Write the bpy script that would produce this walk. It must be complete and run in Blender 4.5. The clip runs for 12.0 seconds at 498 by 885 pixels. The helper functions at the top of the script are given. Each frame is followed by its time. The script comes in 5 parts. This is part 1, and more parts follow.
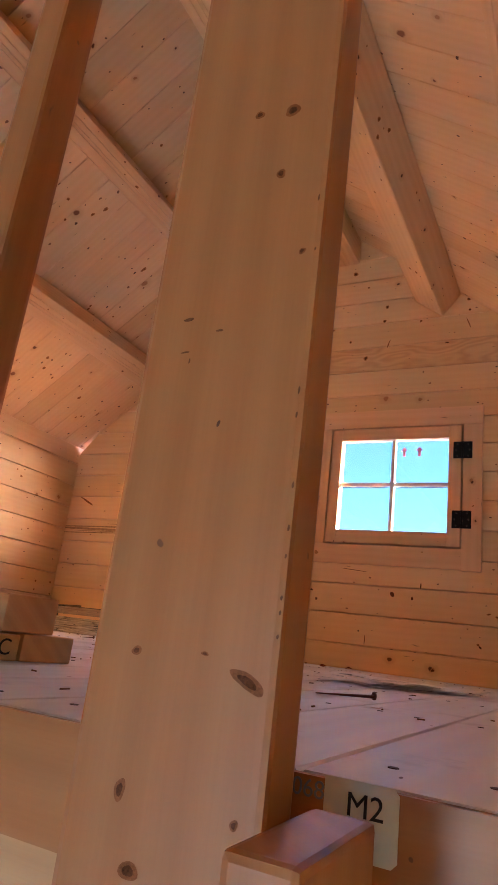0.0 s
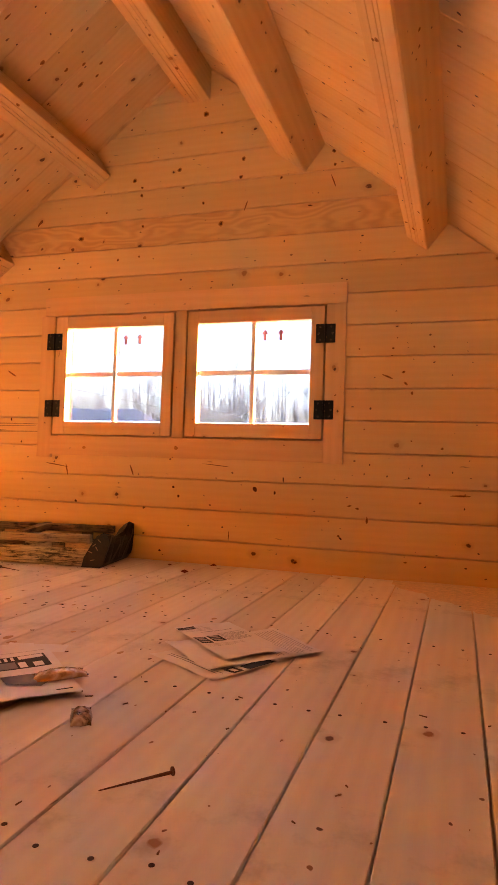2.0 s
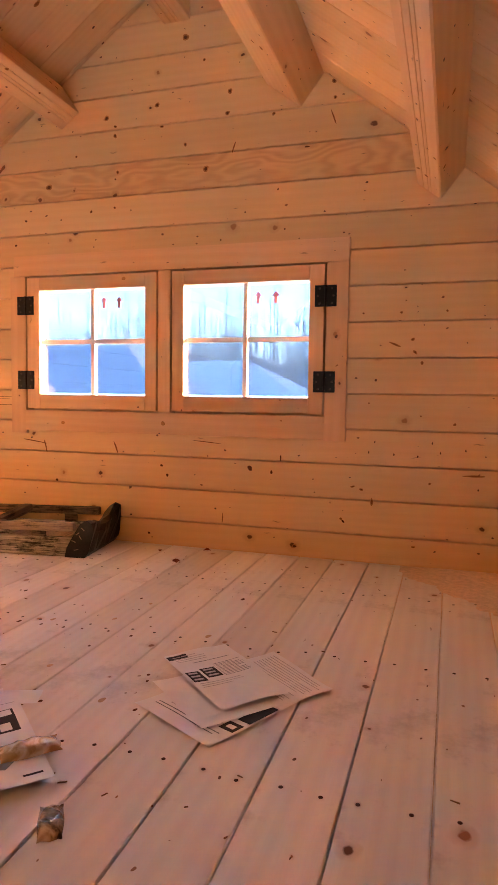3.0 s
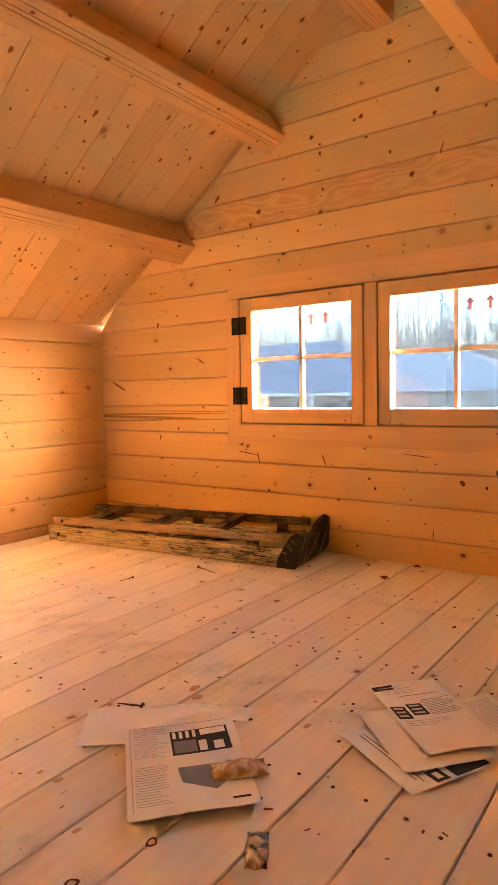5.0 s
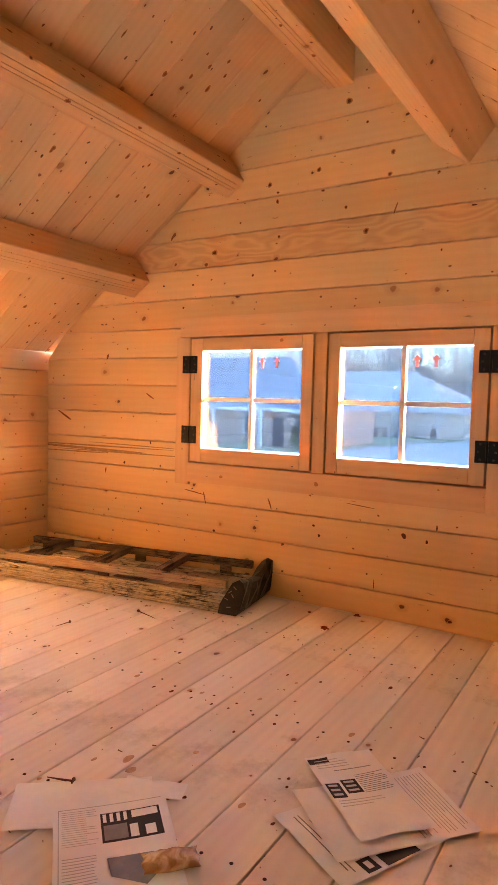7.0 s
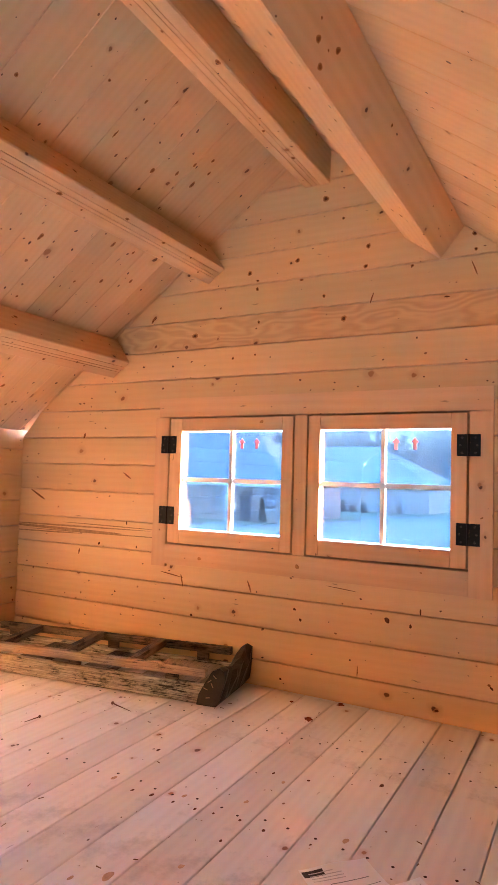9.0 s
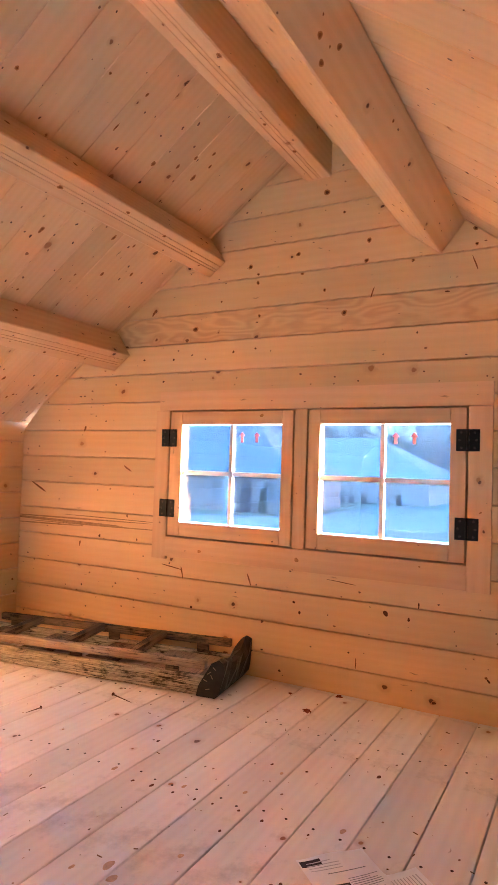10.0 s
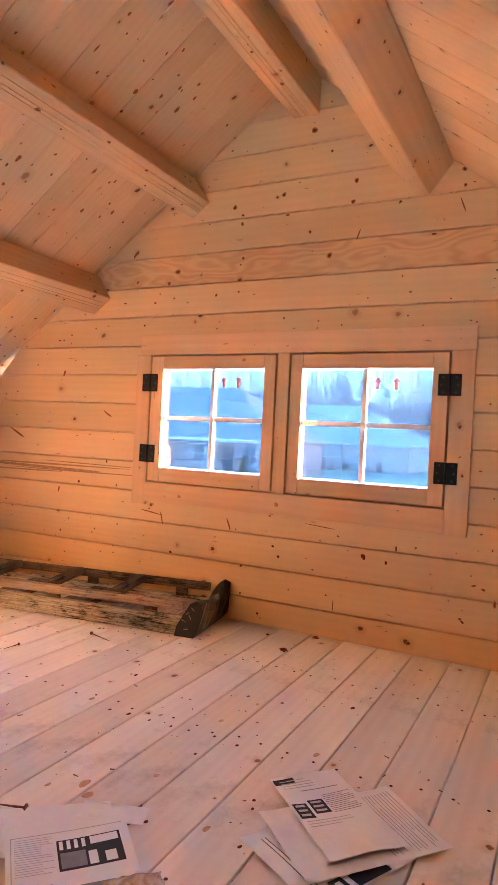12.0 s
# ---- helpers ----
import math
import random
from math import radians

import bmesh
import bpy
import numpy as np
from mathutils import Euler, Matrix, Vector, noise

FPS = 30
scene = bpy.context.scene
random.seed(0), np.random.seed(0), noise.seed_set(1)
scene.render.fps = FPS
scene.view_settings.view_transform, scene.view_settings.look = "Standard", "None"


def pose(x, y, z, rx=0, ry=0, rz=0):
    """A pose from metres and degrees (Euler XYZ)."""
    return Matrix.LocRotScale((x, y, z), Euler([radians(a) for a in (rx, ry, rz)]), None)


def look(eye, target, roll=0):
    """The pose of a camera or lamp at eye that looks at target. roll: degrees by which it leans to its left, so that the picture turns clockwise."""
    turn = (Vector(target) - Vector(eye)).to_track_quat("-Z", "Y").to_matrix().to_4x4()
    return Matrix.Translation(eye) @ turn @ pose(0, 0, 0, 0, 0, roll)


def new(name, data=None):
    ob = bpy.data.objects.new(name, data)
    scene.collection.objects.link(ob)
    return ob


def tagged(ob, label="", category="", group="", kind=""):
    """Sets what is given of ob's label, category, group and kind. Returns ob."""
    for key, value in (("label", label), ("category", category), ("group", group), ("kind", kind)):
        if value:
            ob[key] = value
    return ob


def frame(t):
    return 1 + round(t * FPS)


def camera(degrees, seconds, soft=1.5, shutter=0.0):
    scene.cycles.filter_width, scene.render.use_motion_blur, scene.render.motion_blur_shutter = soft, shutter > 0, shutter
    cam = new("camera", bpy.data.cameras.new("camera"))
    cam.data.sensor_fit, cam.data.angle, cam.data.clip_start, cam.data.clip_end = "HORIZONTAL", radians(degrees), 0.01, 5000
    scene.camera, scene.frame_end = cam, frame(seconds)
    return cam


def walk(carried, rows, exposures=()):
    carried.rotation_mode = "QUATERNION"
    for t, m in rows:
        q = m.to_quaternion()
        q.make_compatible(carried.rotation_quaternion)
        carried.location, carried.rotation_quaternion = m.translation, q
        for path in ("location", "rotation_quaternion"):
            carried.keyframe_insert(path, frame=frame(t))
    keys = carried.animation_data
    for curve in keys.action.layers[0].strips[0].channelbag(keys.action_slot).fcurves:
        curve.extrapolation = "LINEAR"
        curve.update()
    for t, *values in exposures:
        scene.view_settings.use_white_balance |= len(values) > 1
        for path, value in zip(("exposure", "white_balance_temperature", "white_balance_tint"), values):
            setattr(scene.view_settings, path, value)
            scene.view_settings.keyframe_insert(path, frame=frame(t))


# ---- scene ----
cam = camera(42.4, 12.0)
PATH = [
    (0, (1.045, 0.267, 0.066), (0.126, 1.945, 0.65), 7.1),
    (0.2, (1.05, 0.288, 0.083), (0.147, 1.980, 0.646), 6.4),
    (0.5, (1.052, 0.324, 0.109), (0.173, 2.042, 0.635), 5.2),
    (1, (1.030, 0.345, 0.220), (0.308, 2.163, 0.641), 3.7),
    (1.5, (1.094, 0.322, 0.27), (0.569, 2.231, 0.565), 2.6),
    (2, (1.103, 0.509, 0.422), (0.481, 2.409, 0.488), 1.9),
    (2.5, (1.057, 0.63, 0.497), (0.422, 2.526, 0.476), 1.2),
    (2.7, (1.023, 0.691, 0.537), (0.451, 2.606, 0.449), 1.1),
    (4.3, (1.08, 0.745, 0.639), (0.087, 2.467, 0.415), -1.0),
    (4.5, (1.07, 0.744, 0.639), (0.002, 2.423, 0.439), -1.1),
    (5, (1.048, 0.729, 0.663), (-0.132, 2.336, 0.503), -1.2),
    (5.5, (0.967, 0.709, 0.628), (-0.413, 2.152, 0.507), -1.2),
    (6, (0.939, 0.669, 0.631), (-0.598, 1.939, 0.473), -0.4),
    (6.5, (1.012, 0.712, 0.694), (-0.321, 2.19, 0.494), 0.7),
    (7, (1.039, 0.741, 0.787), (-0.006, 2.441, 0.663), 1.5),
    (7.5, (1.025, 0.73, 0.794), (0.047, 2.475, 0.797), 1.5),
    (9.3, (0.986, 0.717, 0.817), (0.024, 2.467, 0.927), 1.7),
    (9.5, (0.985, 0.714, 0.82), (0.023, 2.464, 0.919), 1.9),
    (10, (0.994, 0.713, 0.823), (0.031, 2.464, 0.904), 1.9),
    (10.5, (0.993, 0.716, 0.809), (0.036, 2.471, 0.876), 2.0),
    (11, (0.987, 0.717, 0.8), (0.038, 2.477, 0.851), 2.2),
    (11.5, (0.981, 0.726, 0.77), (0.041, 2.491, 0.799), 2.6),
    (12, (0.992, 0.732, 0.739), (0.081, 2.512, 0.717), 2.8),
]
BRIGHT = 4.3
EXPOSURES = [(t, BRIGHT + e, k, tint) for t, e, k, tint in (
    (0.0, 0.42, 6150, 27),
    (0.5, 0.1, 6500, 31),
    (1.0, 0.25, 7700, 33),
    (1.7, 0.48, 8100, 35),
    (2.0, 0.72, 14500, 49),
    (2.3, 0.75, 9200, 37),
    (2.7, 0.82, 7200, 31),
    (4.5, 0.95, 8000, 25),
    (5.0, 0.98, 12000, 26),
    (5.5, 0.85, 12000, 22),
    (6.0, 0.75, 12500, 22),
    (6.7, 0.85, 13000, 26),
    (7.0, 1.02, 8400, 26),
    (7.5, 1.15, 6250, 22),
    (12.0, 1.15, 6000, 21),
)]
walk(cam, [(t, look(eye, target, roll)) for t, eye, target, roll in PATH], EXPOSURES)

# ---- light ----
SUN_WAY = Vector((-1.0, -0.735, -0.18)).normalized()
SUN_UP = math.asin(-SUN_WAY.z)
world = bpy.data.worlds.new("winter_sky")
scene.world = world
world.use_nodes = True
sky = world.node_tree.nodes.new("ShaderNodeTexSky")
sky.sky_type, sky.sun_disc = "NISHITA", False
sky.sun_elevation = SUN_UP
sky.sun_rotation = math.atan2(-SUN_WAY.x, -SUN_WAY.y)
sky.air_density, sky.dust_density, sky.ozone_density = 0.95, 0.05, 5.0
back = world.node_tree.nodes["Background"]
back.inputs["Strength"].default_value = 1.1
world.node_tree.links.new(sky.outputs[0], back.inputs["Color"])

sun = new("sun", bpy.data.lights.new("sun", "SUN"))
sun.data.energy, sun.data.angle, sun.data.color = 4.4, radians(0.5), (1.0, 0.83, 0.61)
sun.matrix_world = Matrix.Translation((6, 8, 6)) @ SUN_WAY.to_track_quat("-Z", "Y").to_matrix().to_4x4()

# added warm fill lamp in an invented opening of the room below, at the far end
BACK = -2.2
rear_fill = new("rear_fill_lamp", bpy.data.lights.new("rear_fill_lamp", "AREA"))
rear_fill.data.shape, rear_fill.data.size, rear_fill.data.size_y = "RECTANGLE", 0.46, 1.7
rear_fill.data.energy, rear_fill.data.color = 0.42, (1.0, 0.56, 0.28)
rear_fill.matrix_world = look((0.25, BACK - 0.02, -1.02), (0.25, 3, -1.02))

# ---- materials ----
def material(name):
    m = bpy.data.materials.new(name)
    m.use_nodes = True
    nt = m.node_tree
    return m, nt, nt.nodes["Principled BSDF"]


def node(nt, kind, **values):
    n = nt.nodes.new(kind)
    for key, value in values.items():
        n.inputs[key].default_value = value
    return n


def maths(nt, op, a, b=None, clamp=False):
    n = nt.nodes.new("ShaderNodeMath")
    n.operation, n.use_clamp = op, clamp
    for i, v in enumerate((a, b)):
        if v is None:
            continue
        if isinstance(v, (int, float)):
            n.inputs[i].default_value = v
        else:
            nt.links.new(v, n.inputs[i])
    return n.outputs[0]


def mixed(nt, fac, a, b, blend="MIX"):
    n = nt.nodes.new("ShaderNodeMix")
    n.data_type, n.blend_type = "RGBA", blend
    for i, v in ((0, fac), (6, a), (7, b)):
        if isinstance(v, (int, float)):
            n.inputs[i].default_value = v
        elif isinstance(v, tuple):
            n.inputs[i].default_value = (*v, 1)
        else:
            nt.links.new(v, n.inputs[i])
    return n.outputs[2]


def ramp(nt, fac, *stops):
    n = nt.nodes.new("ShaderNodeValToRGB")
    while len(n.color_ramp.elements) < len(stops):
        n.color_ramp.elements.new(0.5)
    for e, (p, c) in zip(n.color_ramp.elements, stops):
        e.position, e.color = p, (*c, 1) if isinstance(c, tuple) else (c, c, c, 1)
    nt.links.new(fac, n.inputs[0])
    return n.outputs[0]


def pine(name, light, dark, knots=0.5, islands=False, rough=0.5, spread=0.12, dirt=0.0, figure=0.09):
    """Planed softwood, grain along the local X axis, with knots, resin streaks and small dark specks."""
    m, nt, bsdf = material(name)
    link = nt.links.new
    co = nt.nodes.new("ShaderNodeTexCoord").outputs["Object"]
    if islands:
        rnd = nt.nodes.new("ShaderNodeNewGeometry").outputs["Random Per Island"]
    else:
        rnd = nt.nodes.new("ShaderNodeObjectInfo").outputs["Random"]
    sep = nt.nodes.new("ShaderNodeSeparateXYZ")
    link(co, sep.inputs[0])
    wob = node(nt, "ShaderNodeTexNoise", Scale=45.0, Detail=2.0)
    link(co, wob.inputs["Vector"])
    wsep = nt.nodes.new("ShaderNodeSeparateColor")
    link(wob.outputs["Color"], wsep.inputs[0])
    x = maths(nt, "ADD", sep.outputs[0], maths(nt, "MULTIPLY", rnd, 57.3))
    xk = maths(nt, "ADD", x, maths(nt, "MULTIPLY", wsep.outputs[0], 0.016))
    w = maths(nt, "ADD", sep.outputs[1], maths(nt, "MULTIPLY", sep.outputs[2], 1.13))
    w = maths(nt, "ADD", w, maths(nt, "MULTIPLY", rnd, 23.7))
    wk = maths(nt, "ADD", w, maths(nt, "MULTIPLY", wsep.outputs[1], 0.014))

    def vec(sx, sw):
        c = nt.nodes.new("ShaderNodeCombineXYZ")
        link(maths(nt, "MULTIPLY", x, sx), c.inputs[0])
        link(maths(nt, "MULTIPLY", w, sw), c.inputs[1])
        return c.outputs[0]

    def voro(sx, sw):
        v = node(nt, "ShaderNodeTexVoronoi", Scale=1.0)
        v.voronoi_dimensions = "2D"
        c = nt.nodes.new("ShaderNodeCombineXYZ")
        link(maths(nt, "MULTIPLY", xk, sx), c.inputs[0])
        link(maths(nt, "MULTIPLY", wk, sw), c.inputs[1])
        link(c.outputs[0], v.inputs["Vector"])
        s = nt.nodes.new("ShaderNodeSeparateColor")
        link(v.outputs["Color"], s.inputs[0])
        return v.outputs["Distance"], s.outputs[0], s.outputs[1]

    d1, r1, q1 = voro(6.0, 7.5)
    # large knots
    size1 = maths(nt, "MULTIPLY", maths(nt, "SUBTRACT", r1, 1 - knots * 0.6, True), 0.36)
    k1 = maths(nt, "SUBTRACT", 1.0, maths(nt, "DIVIDE", d1, maths(nt, "ADD", size1, 0.0001)), True)
    halo = maths(nt, "SUBTRACT", 1.0, maths(nt, "DIVIDE", d1, maths(nt, "ADD", maths(nt, "MULTIPLY", size1, 2.6), 0.0001)), True)
    # pin knots and nail marks
    d2, r2, q2 = voro(14.0, 21.0)
    size2 = maths(nt, "MULTIPLY", maths(nt, "SUBTRACT", r2, 1 - knots * 0.6, True), 0.34)
    k2 = maths(nt, "SUBTRACT", 1.0, maths(nt, "DIVIDE", d2, maths(nt, "ADD", size2, 0.0001)), True)
    # resin pockets and scratches along the grain
    d3, r3, q3 = voro(5.0, 30.0)
    size3 = maths(nt, "MULTIPLY", maths(nt, "SUBTRACT", r3, 0.93, True), 1.6)
    k3 = maths(nt, "SUBTRACT", 1.0, maths(nt, "DIVIDE", d3, maths(nt, "ADD", size3, 0.0001)), True)
    # grain bends round the knots
    bend = node(nt, "ShaderNodeTexNoise", Scale=1.0, Detail=2.0)
    link(vec(0.5, 4.0) if figure < 0.15 else vec(2.6, 9.0), bend.inputs["Vector"])
    ring_w = maths(nt, "ADD", maths(nt, "MULTIPLY", w, 210.0 if figure < 0.15 else 70.0), maths(nt, "MULTIPLY", bend.outputs["Fac"], 22.0 if figure < 0.15 else 60.0))
    ring_w = maths(nt, "ADD", ring_w, maths(nt, "MULTIPLY", halo, 9.0))
    rings = maths(nt, "ADD", maths(nt, "MULTIPLY", maths(nt, "SINE", ring_w), 0.5), 0.5)
    fine = node(nt, "ShaderNodeTexNoise", Scale=1.0, Detail=4.0, Roughness=0.65)
    link(vec(7.0, 260.0), fine.inputs["Vector"])
    big = node(nt, "ShaderNodeTexNoise", Scale=1.0, Detail=3.0)
    link(vec(0.7, 6.0), big.inputs["Vector"])
    tone = maths(nt, "ADD", maths(nt, "MULTIPLY", rings, figure), maths(nt, "MULTIPLY", fine.outputs["Fac"], 0.18))
    tone = maths(nt, "ADD", tone, maths(nt, "MULTIPLY", big.outputs["Fac"], 0.70))
    col = ramp(nt, tone, (0.28, dark), (0.68, light))
    warm = ramp(nt, rnd, (0.0, (1 - spread, 1 - spread * 1.25, 1 - spread * 1.6)), (0.45, (1.0, 1.0, 1.0)), (1.0, (1 + spread * 0.3, 1 + spread * 0.15, 1.0)))
    col = mixed(nt, 1.0, col, warm, "MULTIPLY")
    col = mixed(nt, maths(nt, "MULTIPLY", halo, 0.55, True), col, (0.42, 0.2, 0.085))
    knot_col = ramp(nt, q1, (0.0, (0.11, 0.035, 0.012)), (0.5, (0.26, 0.09, 0.03)), (1.0, (0.42, 0.18, 0.065)))
    col = mixed(nt, maths(nt, "MULTIPLY", k1, 2.8, True), col, knot_col)
    col = mixed(nt, maths(nt, "MULTIPLY", k2, 3.6, True), col, ramp(nt, q2, (0.0, (0.09, 0.03, 0.013)), (1.0, (0.30, 0.125, 0.05))))
    col = mixed(nt, maths(nt, "MULTIPLY", k3, 0.8, True), col, (0.20, 0.09, 0.04))
    if dirt:
        smear = node(nt, "ShaderNodeTexNoise", Scale=4.5, Detail=6.0, Roughness=0.7)
        link(co, smear.inputs["Vector"])
        f = maths(nt, "MULTIPLY", maths(nt, "SUBTRACT", smear.outputs["Fac"], 0.55, True), dirt * 5)
        col = mixed(nt, f, col, (0.20, 0.13, 0.08))
    link(col, bsdf.inputs["Base Color"])
    rg = maths(nt, "ADD", maths(nt, "MULTIPLY", fine.outputs["Fac"], 0.2), rough - 0.1)
    link(rg, bsdf.inputs["Roughness"])
    bsdf.inputs["Specular IOR Level"].default_value = 0.35
    bump = node(nt, "ShaderNodeBump", Strength=0.12, Distance=0.002)
    hgt = maths(nt, "ADD", maths(nt, "MULTIPLY", fine.outputs["Fac"], 0.5), maths(nt, "MULTIPLY", rings, 0.25))
    hgt = maths(nt, "SUBTRACT", hgt, maths(nt, "MULTIPLY", k2, 0.8))
    link(hgt, bump.inputs["Height"])
    link(bump.outputs[0], bsdf.inputs["Normal"])
    return m


def plain(name, colour, rough=0.6, metal=0.0, grain=12.0, depth=0.25, bump_by=0.15):
    m, nt, bsdf = material(name)
    co = nt.nodes.new("ShaderNodeTexCoord").outputs["Object"]
    n1 = node(nt, "ShaderNodeTexNoise", Scale=grain, Detail=5.0, Roughness=0.6)
    n2 = node(nt, "ShaderNodeTexNoise", Scale=grain * 7, Detail=3.0)
    nt.links.new(co, n1.inputs["Vector"])
    nt.links.new(co, n2.inputs["Vector"])
    f = maths(nt, "ADD", maths(nt, "MULTIPLY", n1.outputs["Fac"], 0.65), maths(nt, "MULTIPLY", n2.outputs["Fac"], 0.35))
    lo = tuple(c * (1 - depth) for c in colour)
    hi = tuple(min(1.0, c * (1 + depth)) for c in colour)
    nt.links.new(ramp(nt, f, (0.3, lo), (0.7, hi)), bsdf.inputs["Base Color"])
    nt.links.new(maths(nt, "ADD", maths(nt, "MULTIPLY", f, 0.2), rough - 0.1), bsdf.inputs["Roughness"])
    bsdf.inputs["Metallic"].default_value = metal
    bsdf.inputs["Specular IOR Level"].default_value = 0.15 if rough >= 0.55 else 0.5
    b = node(nt, "ShaderNodeBump", Strength=bump_by, Distance=0.003)
    nt.links.new(f, b.inputs["Height"])
    nt.links.new(b.outputs[0], bsdf.inputs["Normal"])
    return m


LIGHT, DARK = (0.755, 0.474, 0.246), (0.685, 0.40, 0.19)
wall_pine = pine("wall_pine", LIGHT, DARK, 0.42)
floor_pine = pine("floor_pine", (0.80, 0.73, 0.67), (0.68, 0.58, 0.51), 0.36, dirt=0.6, rough=0.45)
roof_pine = pine("roof_pine", (0.755, 0.47, 0.252), (0.68, 0.392, 0.19), 0.55, islands=True, spread=0.09)
beam_pine = pine("beam_pine", (0.76, 0.468, 0.246), (0.64, 0.345, 0.163), 0.4)
# deeper copy of the pine: shade on the backlit loft edge put into colour
shaded_post_pine = pine("shaded_post_pine", (0.50, 0.20, 0.062), (0.35, 0.118, 0.031), 0.25, rough=0.4, dirt=0.12)
# whitened glazing bars: the sun and sky light on them put into the colour
bar_sunlit = plain("bar_sunlit", (0.84, 0.83, 0.82), 0.5, 0, 9, 0.06)
trim_pine = pine("trim_pine", (0.76, 0.447, 0.245), (0.64, 0.34, 0.166), 0.3)
rough_pine = pine("rough_pine", (0.72, 0.41, 0.19), (0.54, 0.26, 0.10), 0.35)
figured_pine = pine("figured_pine", (0.72, 0.42, 0.20), (0.50, 0.24, 0.10), 0.3, figure=0.17)
back_pine = pine("back_pine", LIGHT, DARK, 0.5, islands=True)


def weathered(name, pale, brown, black, share):
    """Old ladder wood: pale worn fibres, brown body, black mould in streaks along the local X axis."""
    m, nt, bsdf = material(name)
    co = nt.nodes.new("ShaderNodeTexCoord").outputs["Object"]

    def streaks(sx, sy, detail):
        mp = nt.nodes.new("ShaderNodeMapping")
        mp.inputs["Scale"].default_value = (sx, sy, sy)
        nt.links.new(co, mp.inputs["Vector"])
        n = node(nt, "ShaderNodeTexNoise", Scale=1.0, Detail=detail, Roughness=0.7)
        nt.links.new(mp.outputs[0], n.inputs["Vector"])
        return n.outputs["Fac"]

    f1, f2, f3 = streaks(9, 190, 4), streaks(7, 14, 5), streaks(60, 90, 3)
    col = ramp(nt, f1, (0.38, brown), (0.62, pale))
    k = maths(nt, "ADD", maths(nt, "MULTIPLY", f2, 0.62), maths(nt, "MULTIPLY", f1, 0.38))
    col = mixed(nt, ramp(nt, k, (share, 1.0), (share + 0.07, 0.0)), col, black)
    col = mixed(nt, ramp(nt, f3, (0.30, 0.8), (0.38, 0.0)), col, black)
    nt.links.new(col, bsdf.inputs["Base Color"])
    bsdf.inputs["Roughness"].default_value = 0.75
    b = node(nt, "ShaderNodeBump", Strength=0.5, Distance=0.002)
    nt.links.new(f1, b.inputs["Height"])
    nt.links.new(b.outputs[0], bsdf.inputs["Normal"])
    return m


old_wood = weathered("old_wood", (0.56, 0.46, 0.34), (0.27, 0.20, 0.14), (0.03, 0.022, 0.015), 0.41)
old_wood_red = weathered("old_wood_red", (0.42, 0.30, 0.21), (0.28, 0.18, 0.12), (0.03, 0.02, 0.014), 0.38)
# darkened copy of the ladder wood, shade of its recesses put into the colour
old_wood_shaded = weathered("old_wood_shaded", (0.20, 0.13, 0.085), (0.11, 0.07, 0.045), (0.015, 0.011, 0.008), 0.42)
rubber = plain("black_rubber", (0.018, 0.013, 0.010), 0.42, grain=26, depth=0.8, bump_by=1.0)
hinge_black = plain("hinge_black", (0.006, 0.006, 0.007), 0.55, 0.0, 60, 0.3)
screw_steel = plain("screw_steel", (0.045, 0.035, 0.03), 0.4, 0.8, 60, 0.4)
nail_brown = plain("nail_brown", (0.14, 0.055, 0.03), 0.45, 0.7, 90, 0.4)
paper_white = plain("paper_white", (0.80, 0.78, 0.78), 0.75, 0, 9, 0.05, 0.3)
ink_black = plain("ink_black", (0.03, 0.03, 0.033), 0.6)
ink_grey = plain("ink_grey", (0.20, 0.20, 0.215), 0.6)
ink_pale = plain("ink_pale", (0.48, 0.46, 0.46), 0.7)
label_white = plain("label_white", (0.74, 0.66, 0.54), 0.6, 0, 20, 0.06)
arrow_red = plain("arrow_red", (0.92, 0.30, 0.34), 0.6)
knot_dark = plain("knot_dark", (0.05, 0.02, 0.01), 0.6)
silver = plain("level_aluminium", (0.52, 0.47, 0.38), 0.5, 0.0, 30, 0.15)
level_dark = plain("level_dark", (0.06, 0.05, 0.035), 0.4, 0.5, 30, 0.3)
splinter_wood = plain("splinter_wood", (0.20, 0.10, 0.05), 0.8)
leaf_rust = plain("leaf_rust", (0.22, 0.05, 0.02), 0.7)


def clear(name, tint, rough):
    m, nt, bsdf = material(name)
    bsdf.inputs["Base Color"].default_value = (*tint, 1)
    bsdf.inputs["Transmission Weight"].default_value = 1.0
    bsdf.inputs["Roughness"].default_value = rough
    bsdf.inputs["IOR"].default_value = 1.45
    return m


def veiled(name, tint, dust):
    """Pane tinted by tint, with a thin pale blue scattering film standing in for haze and glare."""
    m = clear(name, tint, 0.0)
    nt = m.node_tree
    veil = nt.nodes.new("ShaderNodeBsdfTranslucent")
    veil.inputs["Color"].default_value = (0.68, 0.82, 1.0, 1)
    blend = nt.nodes.new("ShaderNodeMixShader")
    blend.inputs[0].default_value = dust
    nt.links.new(nt.nodes["Principled BSDF"].outputs[0], blend.inputs[1])
    nt.links.new(veil.outputs[0], blend.inputs[2])
    nt.links.new(blend.outputs[0], nt.nodes["Material Output"].inputs["Surface"])
    return m


# near-black tint dims the view outdoors; daylight still enters unshadowed
glass = veiled("window_glass", (0.026, 0.027, 0.028), 0.0012)

